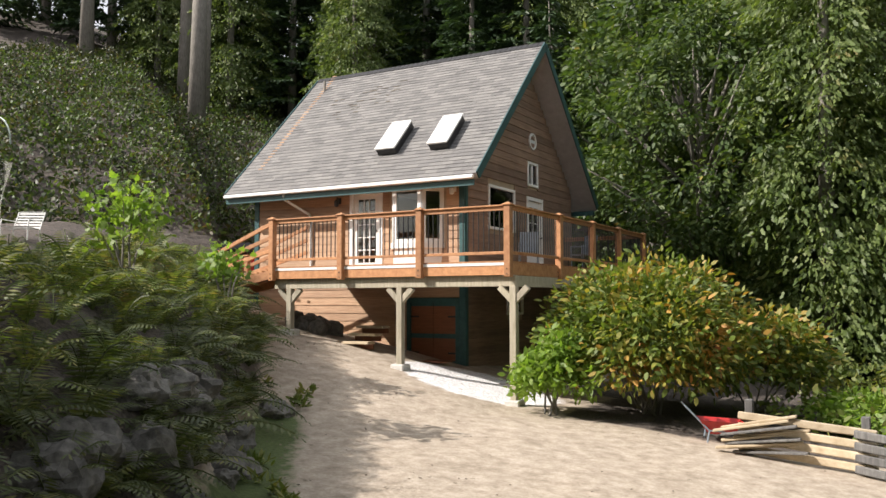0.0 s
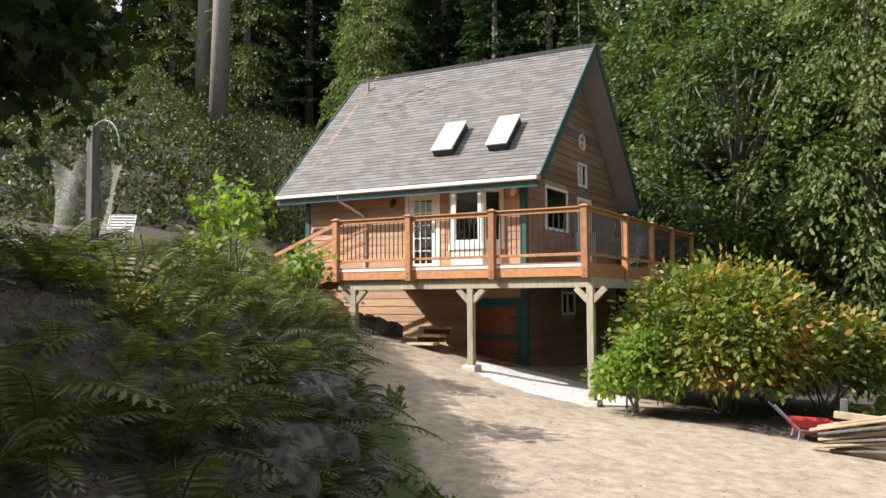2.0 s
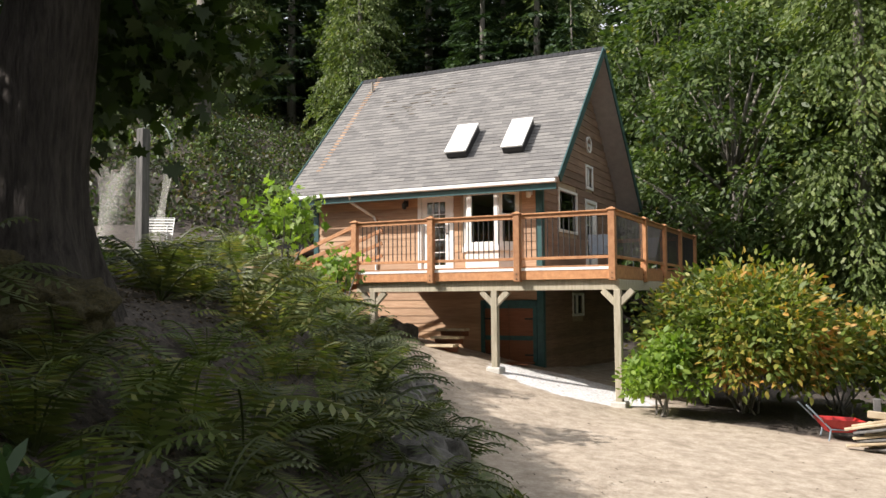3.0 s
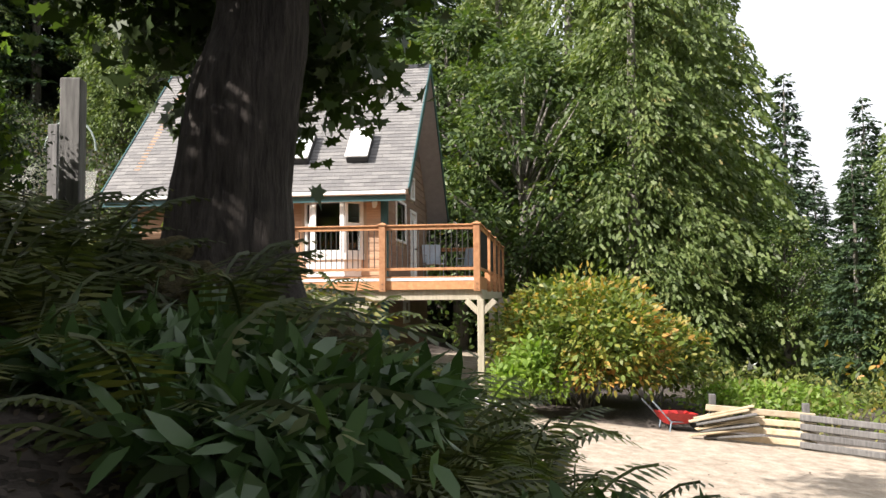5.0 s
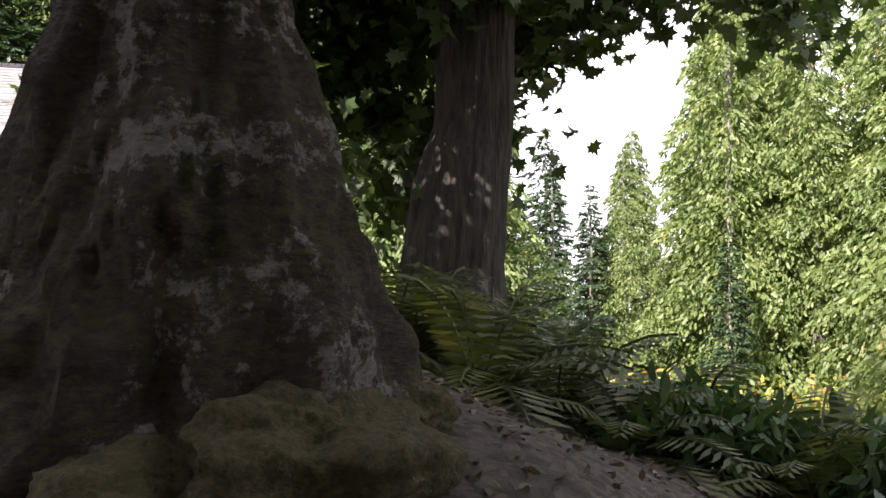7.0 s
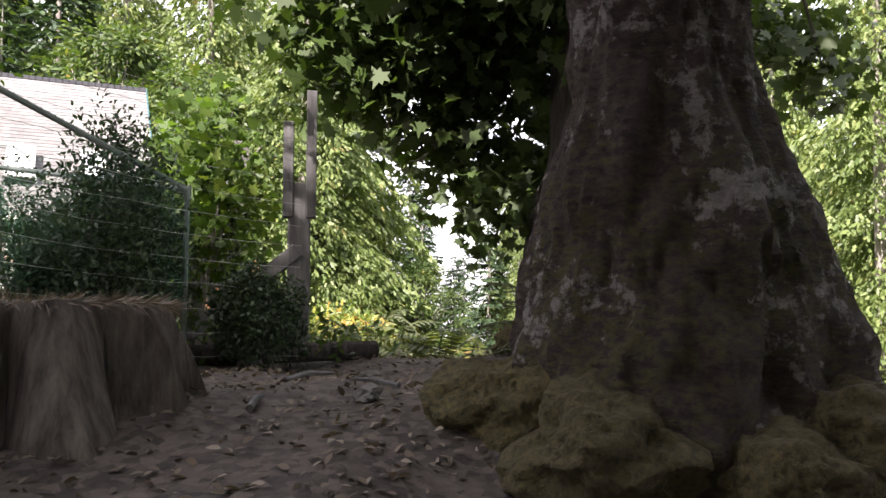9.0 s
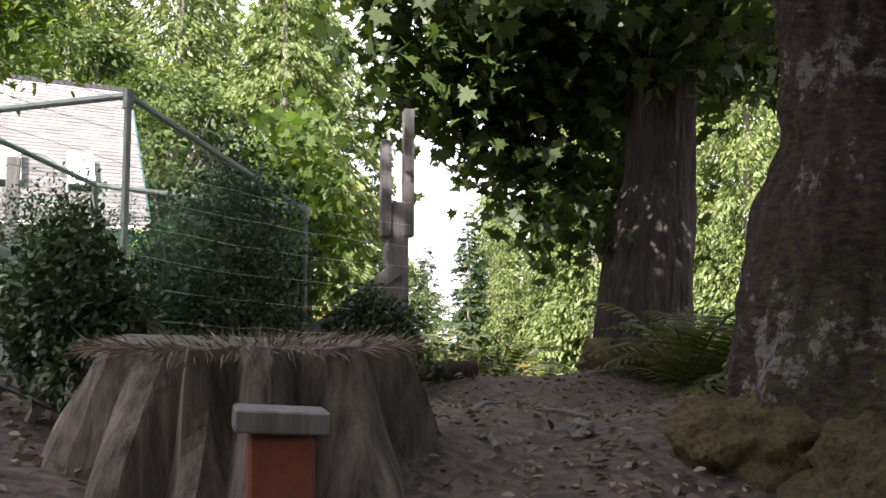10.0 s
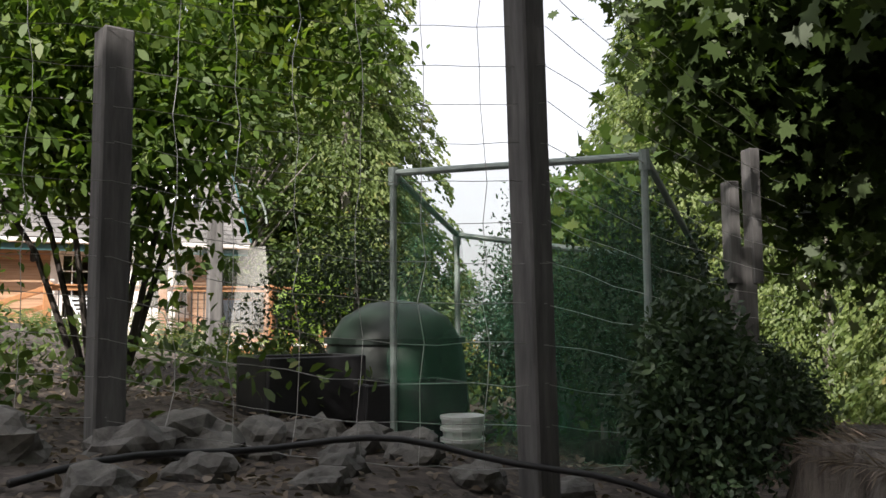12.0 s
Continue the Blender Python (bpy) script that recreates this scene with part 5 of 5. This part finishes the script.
for _k, (_x, _y, _s) in enumerate([(-6.35, -13.5, 0.17), (-6.1, -13.35, 0.22), (-5.85, -13.3, 0.16), (-5.6, -13.2, 0.15), (-6.75, -13.7, 0.2), (-6.95, -13.5, 0.18), (-5.7, -13.75, 0.14), (-5.35, -13.6, 0.15), (-6.2, -13.9, 0.12), (-5.9, -14.1, 0.1), (-5.25, -13.9, 0.13), (-5.6, -14.3, 0.1), (-6.5, -14.2, 0.11), (-4.95, -13.95, 0.12), (-5.45, -13.35, 0.16), (-2.9, -15.1, 0.08), (-2.6, -14.3, 0.07)]):
    blob("garden_stone", "grey stone edging the garden bed", "rock", (_x, _y), (_s * 0.85, _s * 0.65, _s * 0.5), M_ROCK, _k + 90, "garden stones", 0.15, 0.5, 3)


# ---- garden ----
def make_fence_post(name, label, at, w, top, notch=False, brace=None, lean=0.0, turn=12):
    x, y = at
    z = hz(x, y)
    p = thing(name, label, "post", (x, y, z), 0, "garden posts")
    p.rotation_euler = (0, radians(lean), radians(turn))
    h = top - z
    if not notch:
        part("shaft", Build().box((w, w, h + 0.4), pose(0, 0, h / 2 - 0.2), 0.008), M_GREYWOOD, p)
    else:
        part("shaft", Build().box((w, w, h * 0.65 + 0.4), pose(0, 0, h * 0.325 - 0.2), 0.008), M_GREYWOOD, p)
        part("side_board", Build().box((0.07, w * 0.7, h * 0.48), pose(w * 0.5, -0.04, h * 0.76), 0.004), M_GREYWOOD, p)
        part("side_board", Build().box((0.07, w * 0.7, h * 0.36), pose(-w * 0.5, -0.04, h * 0.70), 0.004), M_GREYWOOD, p)
    if brace:
        part("brace", Build().beam((0.0, -0.07, h * 0.4), brace, 0.05, 0.1, 0.004), M_GREYWOOD, p)
    return p


make_fence_post("gate_post", "weathered grey notched gate post with a diagonal brace", (-2.48, -12.52), 0.155, 4.3, True, (-0.8, 0.1, 0.1), turn=-16)
make_fence_post("garden_post", "weathered grey garden post with a brace", (-2.58, -10.79), 0.17, 4.27, False, (-0.7, 0.1, 0.35))
P1 = make_fence_post("fence_post", "tall grey square wooden fence post", (-5.12, -14.06), 0.105, 5.4, lean=-1.5)
P2 = make_fence_post("fence_post", "tall grey square wooden fence post", (-6.4, -13.3), 0.11, 4.24)
make_fence_post("fence_post", "tall grey square wooden fence post", (-8.3, -12.4), 0.11, 4.5)


def make_wire_fence():
    f = thing("wire_fence", "slack grey wire garden fence strung between posts", "fence")
    rng = random.Random(3)
    runs = [((-5.12, -14.13), (-6.4, -13.37)), ((-6.4, -13.37), (-8.3, -12.47)), ((-5.12, -14.13), (-2.6, -13.0))]
    for i, (a, b) in enumerate(runs):
        za, zb = hz(*a), hz(*b)
        for k in range(14):
            h = 0.12 + k * 0.135
            pts = []
            for j in range(13):
                u = j / 12
                pts.append((a[0] + (b[0] - a[0]) * u, a[1] + (b[1] - a[1]) * u + rng.uniform(-0.012, 0.012), za + (zb - za) * u + h - 0.05 * math.sin(math.pi * u) + rng.uniform(-0.008, 0.008)))
            part("wire", Build().tube(pts, 0.0016, 3, cap=False), M_WIRE, f)
        m = 7
        if i == 2:
            continue
        for j in range(1, m):
            u = j / m
            x, y, z = a[0] + (b[0] - a[0]) * u, a[1] + (b[1] - a[1]) * u, za + (zb - za) * u
            pts = [(x + rng.uniform(-0.02, 0.02), y, z + 0.12 + 0.135 * q - 0.05 * math.sin(math.pi * u)) for q in range(14)]
            part("wire", Build().tube(pts, 0.0016, 3, cap=False), M_WIRE, f)


make_wire_fence()


def make_cage():
    """Pipe frame draped with green netting."""
    c = thing("garden_cage", "pipe-framed garden cage draped in green netting", "garden cage")
    K, L, M, T = (-4.4, -13.8, 3.87), (-5.14, -12.93, 3.88), (-4.36, -12.12, 3.7), (-3.3, -13.02, 3.5)
    for p in (K, L, M, T):
        part("upright", Build().tube([(p[0], p[1], hz(p[0], p[1]) - 0.1), (p[0], p[1], p[2])], 0.0165, 8), M_PIPE, c)
        part("elbow", Build().tube([(p[0], p[1], p[2] - 0.06), (p[0], p[1], p[2] + 0.025)], 0.024, 8), M_PIPE, c)
    for p, q in ((K, L), (L, M), (M, T), (T, K)):
        part("top_pipe", Build().tube([p, q], 0.0165, 8), M_PIPE, c)
        n = 8
        vs, fs = [], []
        for i in range(n + 1):
            u = i / n
            x, y, z = (p[k] + (q[k] - p[k]) * u for k in range(3))
            for j in range(7):
                w = j / 6
                g = hz(x, y)
                sway = 0.03 * math.sin(7 * u + 5 * w)
                vs.append((x + sway, y - sway, z - (z - g - 0.02) * w))
        for i in range(n):
            for j in range(6):
                fs.append((i * 7 + j, (i + 1) * 7 + j, (i + 1) * 7 + j + 1, i * 7 + j + 1))
        b = Build()
        b._add(vs, fs)
        part("netting", b, M_NET, c, "fine green garden netting", True)


make_cage()


def make_stump():
    x, y = -4.12, -14.95
    z = hz(x, y)
    s = thing("tree_stump", "old split weathered stump topped with dry grass", "stump", (x, y, z))
    top = 2.8 - z
    n, rings = 60, 14
    vs, fs = [], []
    for k in range(rings):
        u = k / (rings - 1)
        for j in range(n):
            a = 2 * math.pi * j / n
            rib = 0.34 * abs(math.sin(a * 6.5 + 0.9 * math.sin(3 * a))) ** 0.8 - 0.1 + 0.16 * noise.noise(Vector((math.cos(a) * 5, math.sin(a) * 5, u * 1.5)))
            r = 0.47 * (1.28 - 0.36 * u) * (1 + rib - 0.06)
            vs.append((math.cos(a) * r, math.sin(a) * r, -0.15 + (top + 0.15) * u + (0.05 * noise.noise(Vector((a * 2, 1, 5))) if k == rings - 1 else 0)))
    for k in range(rings - 1):
        for j in range(n):
            fs.append((k * n + j, k * n + (j + 1) % n, (k + 1) * n + (j + 1) % n, (k + 1) * n + j))
    fs.append(tuple((rings - 1) * n + j for j in range(n)))
    b = Build()
    b._add(vs, fs)
    part("trunk", b, M_STUMP, s)
    rng = np.random.default_rng(9)
    m = 3200
    a, r = rng.random(m) * 6.283, 0.52 * np.sqrt(rng.random(m))
    pos = np.stack([np.cos(a) * r, np.sin(a) * r, np.full(m, top - 0.01)], -1)
    al = np.stack([np.cos(a), np.sin(a), rng.uniform(-0.3, 0.8, m)], -1)
    g = part("dry_grass", leaves_mesh("dry_grass", pos, al, 0.075, "blade", rng, 0.25, 0.5), L_LITTER, s, "tuft of dry brown grass and litter")
    tagged(g, kind="stuff")
    box = thing("red_block", "red-brown block under a short grey plank", "block", (-4.26, -15.66, 2.37), -12)
    part("block", Build().box((0.16, 0.12, 0.24), pose(0, 0, 0.1), 0.008), M_BRICK, box)
    part("plank", Build().box((0.23, 0.16, 0.055), pose(0, 0, 0.26, 0, 4, 0), 0.005), M_GREYWOOD, box)
    part("base_stone", Build().box((0.24, 0.16, 0.1), pose(0, 0, -0.07), 0.01), M_CONC, box)


make_stump()


def make_small_garden_things():
    x, y = -4.75, -12.1
    z = hz(x, y)
    c = thing("compost_bin", "dark green domed compost bin", "compost bin", (x, y, z))
    part("body", Build().tube([(0, 0, -0.05), (0, 0, 0.1), (0, 0, 0.45), (0, 0, 0.58), (0, 0, 0.66), (0, 0, 0.68)], [0.42, 0.42, 0.38, 0.3, 0.16, 0.02], 20), M_BIN, c, smooth=True)
    part("rim", Build().tube([(0, 0, 0.44), (0, 0, 0.47)], 0.4, 20), M_BIN, c)
    for px, py, tn in ((-5.45, -12.55, 8), (-5.0, -12.75, -5)):
        t = thing("planter_box", "black plastic planter box on the ground", "planter", (px, py, hz(px, py)), tn, "planters")
        for sx, sy, ox, oy in ((0.5, 0.03, 0, 0.17), (0.5, 0.03, 0, -0.17), (0.03, 0.31, 0.235, 0), (0.03, 0.31, -0.235, 0)):
            part("side_panel", Build().box((sx, sy, 0.3), pose(ox, oy, 0.14), 0.005), M_BLACK, t)
        part("soil", Build().box((0.44, 0.31, 0.04), pose(0, 0, 0.22)), M_STUMP, t)
    t = thing("plastic_tub", "small white ribbed plastic tub", "tub", (-4.85, -13.05, hz(-4.85, -13.05)))
    part("body", Build().tube([(0, 0, 0), (0, 0, 0.16)], [0.08, 0.1], 14), M_WHITE, t)
    for k in range(3):
        part("rib", Build().tube([(0, 0, 0.05 + 0.05 * k), (0, 0, 0.065 + 0.05 * k)], 0.104, 14), M_WHITE, t)
    pts = []
    for k in range(26):
        u = k / 25
        hx, hy = -6.7 + 2.6 * u, -14.15 + 0.35 * math.sin(u * 5) - 0.1 * u
        pts.append((hx, hy, hz(hx, hy) + 0.03 + 0.10 * math.sin(math.pi * u)))
    solo("garden_hose", Build().tube(pts, 0.011, 7), M_BLACK, "black garden hose lying across the ground", "hose", smooth=True)
    a, b = (-4.0, -12.9), (-2.0, -12.75)
    solo("log", Build().tube([(a[0], a[1], hz(*a) + 0.06), (-3.0, -12.85, hz(-3.0, -12.85) + 0.07), (b[0], b[1], hz(*b) + 0.05)], [0.075, 0.07, 0.06], 9, 0.12, 4), M_BARK, "fallen bark-covered log edging the garden", "log", smooth=True)
    for k, (px, py, l, a) in enumerate([(-3.1, -14.6, 0.3, 0.5), (-2.7, -14.9, 0.24, 2.2), (-3.4, -15.3, 0.2, 1.1), (-1.2, -14.6, 0.3, 2.8), (-3.6, -16.2, 0.25, 0.2)]):
        q = (px + l * math.cos(a), py + l * math.sin(a))
        solo("stick", Build().tube([(px, py, hz(px, py) + 0.015), ((px + q[0]) / 2, (py + q[1]) / 2 + 0.03, hz(px, py) + 0.035), (q[0], q[1], hz(*q) + 0.02)], [0.014, 0.012, 0.006], 6), M_GREYWOOD, "bare fallen stick on the leaf litter", "stick", "fallen sticks")


make_small_garden_things()


def make_lawn_chair():
    x, y = -5.62, -6.45
    c = thing("lawn_chair", "white strapped metal lawn chair on the bank", "chair", (x, y, hz(x, y)), 35)
    c.scale = (0.78, 0.9, 0.56)
    for s in (-0.27, 0.27):
        part("side_frame", Build().tube([(s, -0.3, 0), (s, -0.28, 0.4), (s, 0.25, 0.36), (s, 0.5, 0.92)], 0.013, 7), M_WHITE, c)
        part("leg", Build().tube([(s, 0.25, 0.36), (s, 0.3, 0)], 0.013, 7), M_WHITE, c)
        part("armrest", Build().tube([(s, -0.28, 0.4), (s, -0.24, 0.6), (s, 0.36, 0.62)], 0.013, 7), M_WHITE, c)
    part("top_rail", Build().tube([(-0.27, 0.5, 0.92), (0.27, 0.5, 0.92)], 0.013, 7), M_WHITE, c)
    for k in range(6):
        part("strap", Build().box((0.54, 0.05, 0.006), pose(0, 0.28 + k * 0.04, 0.43 + 0.088 * k, 65), 0), M_WHITE, c)
        part("strap", Build().box((0.54, 0.06, 0.006), pose(0, -0.26 + k * 0.09, 0.395 - 0.006 * k), 0), M_WHITE, c)


make_lawn_chair()


def make_netted_arch():
    """Grey post and hoop with loose grey netting."""
    x, y = -4.75, -7.57
    z = hz(x, y)
    a = thing("netted_arch", "weathered post and pipe hoop hung with grey netting", "garden arch", (x, y, z))
    part("post", Build().box((0.14, 0.14, 1.9), pose(0, 0, 0.85), 0.01), M_GREYWOOD, a)
    part("hoop", Build().tube([(0.35 * math.cos(t * math.pi / 10) + 0.2, 0, 1.45 + 0.42 * math.sin(t * math.pi / 10)) for t in range(11)], 0.012, 6), M_PIPE, a)
    b = Build()
    vs, fs = [], []
    for i in range(15):
        for j in range(8):
            u, w = i / 14, j / 7
            vs.append((-1.0 + 1.55 * u, 0.12 * math.sin(9 * u + 3 * w), 1.45 - 1.35 * w - 0.25 * abs(math.sin(5 * u)) * (1 - w)))
    for i in range(14):
        for j in range(7):
            fs.append((i * 8 + j, (i + 1) * 8 + j, (i + 1) * 8 + j + 1, i * 8 + j + 1))
    b._add(vs, fs)
    part("netting", b, M_NETGREY, a, smooth=True)


make_netted_arch()


# ---- clearing ----
def make_rail_fence():
    f = thing("rail_fence", "rough split-rail timber fence at the edge of the drive", "fence")
    rng = random.Random(12)
    pts = [(4.55, -0.9), (6.2, -1.1), (7.7, -1.9), (9.4, -3.0)]
    for (ax, ay), (bx, by) in zip(pts, pts[1:]):
        for k in range(4):
            z0, z1 = hz(ax, ay) + 0.1 + 0.17 * k, hz(bx, by) + 0.1 + 0.17 * k
            part("rail", Build().beam((ax - 0.15, ay + rng.uniform(-0.05, 0.05), z0), (bx + 0.15, by + rng.uniform(-0.05, 0.05), z1), 0.05, 0.12, 0.015), M_PLANK if ax < 6 else M_GREYWOOD, f)
    for x, y in pts:
        part("post", Build().box((0.12, 0.12, 0.9), pose(x, y + 0.1, hz(x, y) + 0.4), 0.012), M_GREYWOOD, f)


make_rail_fence()


def make_board_pile():
    rng = random.Random(2)
    for k in range(9):
        z = hz(4.2, -0.9) + 0.04 + 0.045 * k
        x = 4.55 + rng.uniform(-0.15, 0.15)
        solo("loose_board", Build().beam((x - 0.35, -1.1 + rng.uniform(-0.1, 0.1), z - 0.02), (x + 0.75, -1.0 + rng.uniform(-0.15, 0.15), z + 0.06 + 0.02 * k), 0.13, 0.035, 0.006), M_PLANK if k % 3 else M_GREYWOOD, "rough sawn board in a leaning pile", "board", "pile of boards")


make_board_pile()


def make_wheelbarrow():
    x, y = 3.95, -0.1
    w = thing("wheelbarrow", "red wheelbarrow tipped beside the board pile", "wheelbarrow", (x, y, hz(x, y)), 20)
    b = Build()
    lo = [(-0.2, -0.14, 0.14), (0.2, -0.14, 0.14), (0.2, 0.14, 0.14), (-0.2, 0.14, 0.14)]
    hi = [(-0.36, -0.28, 0.38), (0.36, -0.28, 0.34), (0.36, 0.28, 0.34), (-0.36, 0.28, 0.38)]
    b._add(lo + hi, [(3, 2, 1, 0), (0, 1, 5, 4), (1, 2, 6, 5), (2, 3, 7, 6), (3, 0, 4, 7)])
    part("tray", b, M_RED, w)
    part("wheel", Build().tube([(0.48, -0.04, 0.15), (0.48, 0.04, 0.15)], 0.15, 16), M_BLACK, w)
    for s in (-0.22, 0.22):
        part("handle", Build().tube([(0.46, s * 0.3, 0.15), (-0.2, s, 0.2), (-0.6, s * 1.1, 0.62)], 0.016, 6), M_BLUE, w)
        part("leg", Build().tube([(-0.2, s, 0.2), (-0.24, s, 0.0)], 0.014, 6), M_BLUE, w)


make_wheelbarrow()


def make_star():
    x, y = 8.27, 12.4
    s = thing("star_ornament", "white five-armed garden ornament on a short post", "ornament", (x, y, hz(x, y)))
    top = -0.13 - hz(x, y)
    part("post", Build().box((0.08, 0.08, top), pose(0, 0, top / 2), 0.005), M_GREYWOOD, s)
    for k in range(5):
        a = math.pi / 2 + k * 2 * math.pi / 5 + 0.2
        part("arm", Build().tube([(0, -0.06, top), (0.31 * math.cos(a), -0.06, top + 0.31 * math.sin(a))], [0.055, 0.015], 6), M_WHITE, s)


make_star()


def make_stored_things():
    """Things kept in the shade under the deck and beside the ramp."""
    x = -4.3
    st = thing("timber_steps", "low timber steps with pale treads by the shop wall", "steps", (x, 1.0, hz(x, 1.0)))
    for k in range(3):
        part("tread", Build().box((0.75, 0.3, 0.06), pose(-0.28 * k * 0, 0.3 * k, 0.1 + 0.17 * k), 0.006), M_PLANK, st)
        part("riser", Build().box((0.73, 0.04, 0.14), pose(0, 0.3 * k + 0.1, 0.02 + 0.17 * k), 0.004), M_REDDOOR, st)
    for k in range(6):
        px, py = -6.3 + 0.35 * (k % 3), 1.2 + 0.5 * (k // 3)
        blob("stored_sack", "grey covered sack stored below the ramp", "sack", (px, py), (0.3, 0.24, 0.26), M_ROCK, 140 + k, "sacks below the deck", 0.1, 0.2, 2)
    solo("door_mat", Build().box((0.9, 0.5, 0.03), pose(-2.9, 1.9, hz(-2.9, 1.9) + 0.02), 0.005), M_REDDOOR, "worn red mat before the shop doors", "mat")
    c = thing("red_car", "parked red car behind the bank, mostly hidden", "car", (-10.6, 3.9, hz(-10.6, 3.9)), 52)
    part("body", Build().box((3.9, 1.7, 0.55), pose(0, 0, 0.55), 0.16), M_RED, c)
    part("cabin", Build().box((2.0, 1.5, 0.5), pose(0.1, 0, 1.02), 0.2), M_BLACK, c)
    for px in (-1.25, 1.25):
        for py in (-0.8, 0.8):
            part("wheel", Build().tube([(px, py - 0.1, 0.31), (px, py + 0.1, 0.31)], 0.31, 18), M_BLACK, c)


make_stored_things()


def make_litter():
    rng = np.random.default_rng(77)
    n = 26000
    x, y = rng.uniform(-8, 2.5, n), rng.uniform(-18.5, -9.5, n)
    ok = bank_depth(x, y) > 0.6
    x, y = x[ok], y[ok]
    pos = np.stack([x, y, height(x, y) + 0.012], -1)
    al = rng.normal(0, 1, (len(x), 3)) * np.array([1, 1, 0.15])
    solo("leaf_litter", leaves_mesh("leaf_litter", pos, al, 0.042, "leaf", rng, 0.0, 0.7), L_LITTER, "dry fallen leaves covering the bank", "leaf litter", kind="stuff")
    n = 2600
    x, y = rng.uniform(-5, 10, n), rng.uniform(-14, 1.5, n)
    d = bank_depth(x, y)
    ok = (d < 0) & (rng.random(n) < np.exp(d / 1.2) + 0.12)
    x, y = x[ok], y[ok]
    pos = np.stack([x, y, height(x, y) + 0.008], -1)
    al = rng.normal(0, 1, (len(x), 3)) * np.array([1, 1, 0.1])
    solo("drive_litter", leaves_mesh("drive_litter", pos, al, 0.06, "leaf", rng, 0.0, 0.9), L_LITTER, "scattered dry leaves on the drive", "leaf litter", kind="stuff")


make_litter()
make_brush("verge_grass", 5200, ((-3.5, 3.2), (-16, -3)), 0.16, 41, L_BRACKEN, "short grass along the foot of the bank", "long", 0.12, keep=lambda x, y: np.abs(bank_depth(x, y) + 0.35) < 0.5)
make_brush("garden_weeds", 5200, ((-8, -1.5), (-12.9, -8)), 0.07, 42, L_MAPLE, "low weeds in the garden", "leaf", 0.3)

# forest that closes the place behind and beside the camera
for k, (x, y, s) in enumerate([(-9.6, -19.8, 0.75), (-11.8, -22.0, 0.85), (-8.2, -22.2, 0.8), (-13.2, -18.6, 0.62), (-6.0, -23.2, 0.9), (0.2, -23.4, 1.0), (-3.0, -23.5, 0.7), (-10.4, -24.6, 0.85)]):
    plant_tree(MAPLES[k % 2], M_GREYBARK, L_MAPLE, "maple_tree", "leafy maple shading the garden", (x, y), s, k * 1.3, "maples behind the garden")
for k, (x, y, s) in enumerate([(2.5, -33, 0.9), (8, -33, 0.9), (14, -29, 0.85), (20, -22, 0.85), (25, -12, 0.8), (-16, -30, 0.7), (-6, -34, 0.8)]):
    plant_tree(CEDARS[k % 2], M_GREYBARK, L_CEDAR, "cedar_tree", "tall cedar at the edge of the clearing", (x, y), s, k * 1.3, "cedars behind the drive")
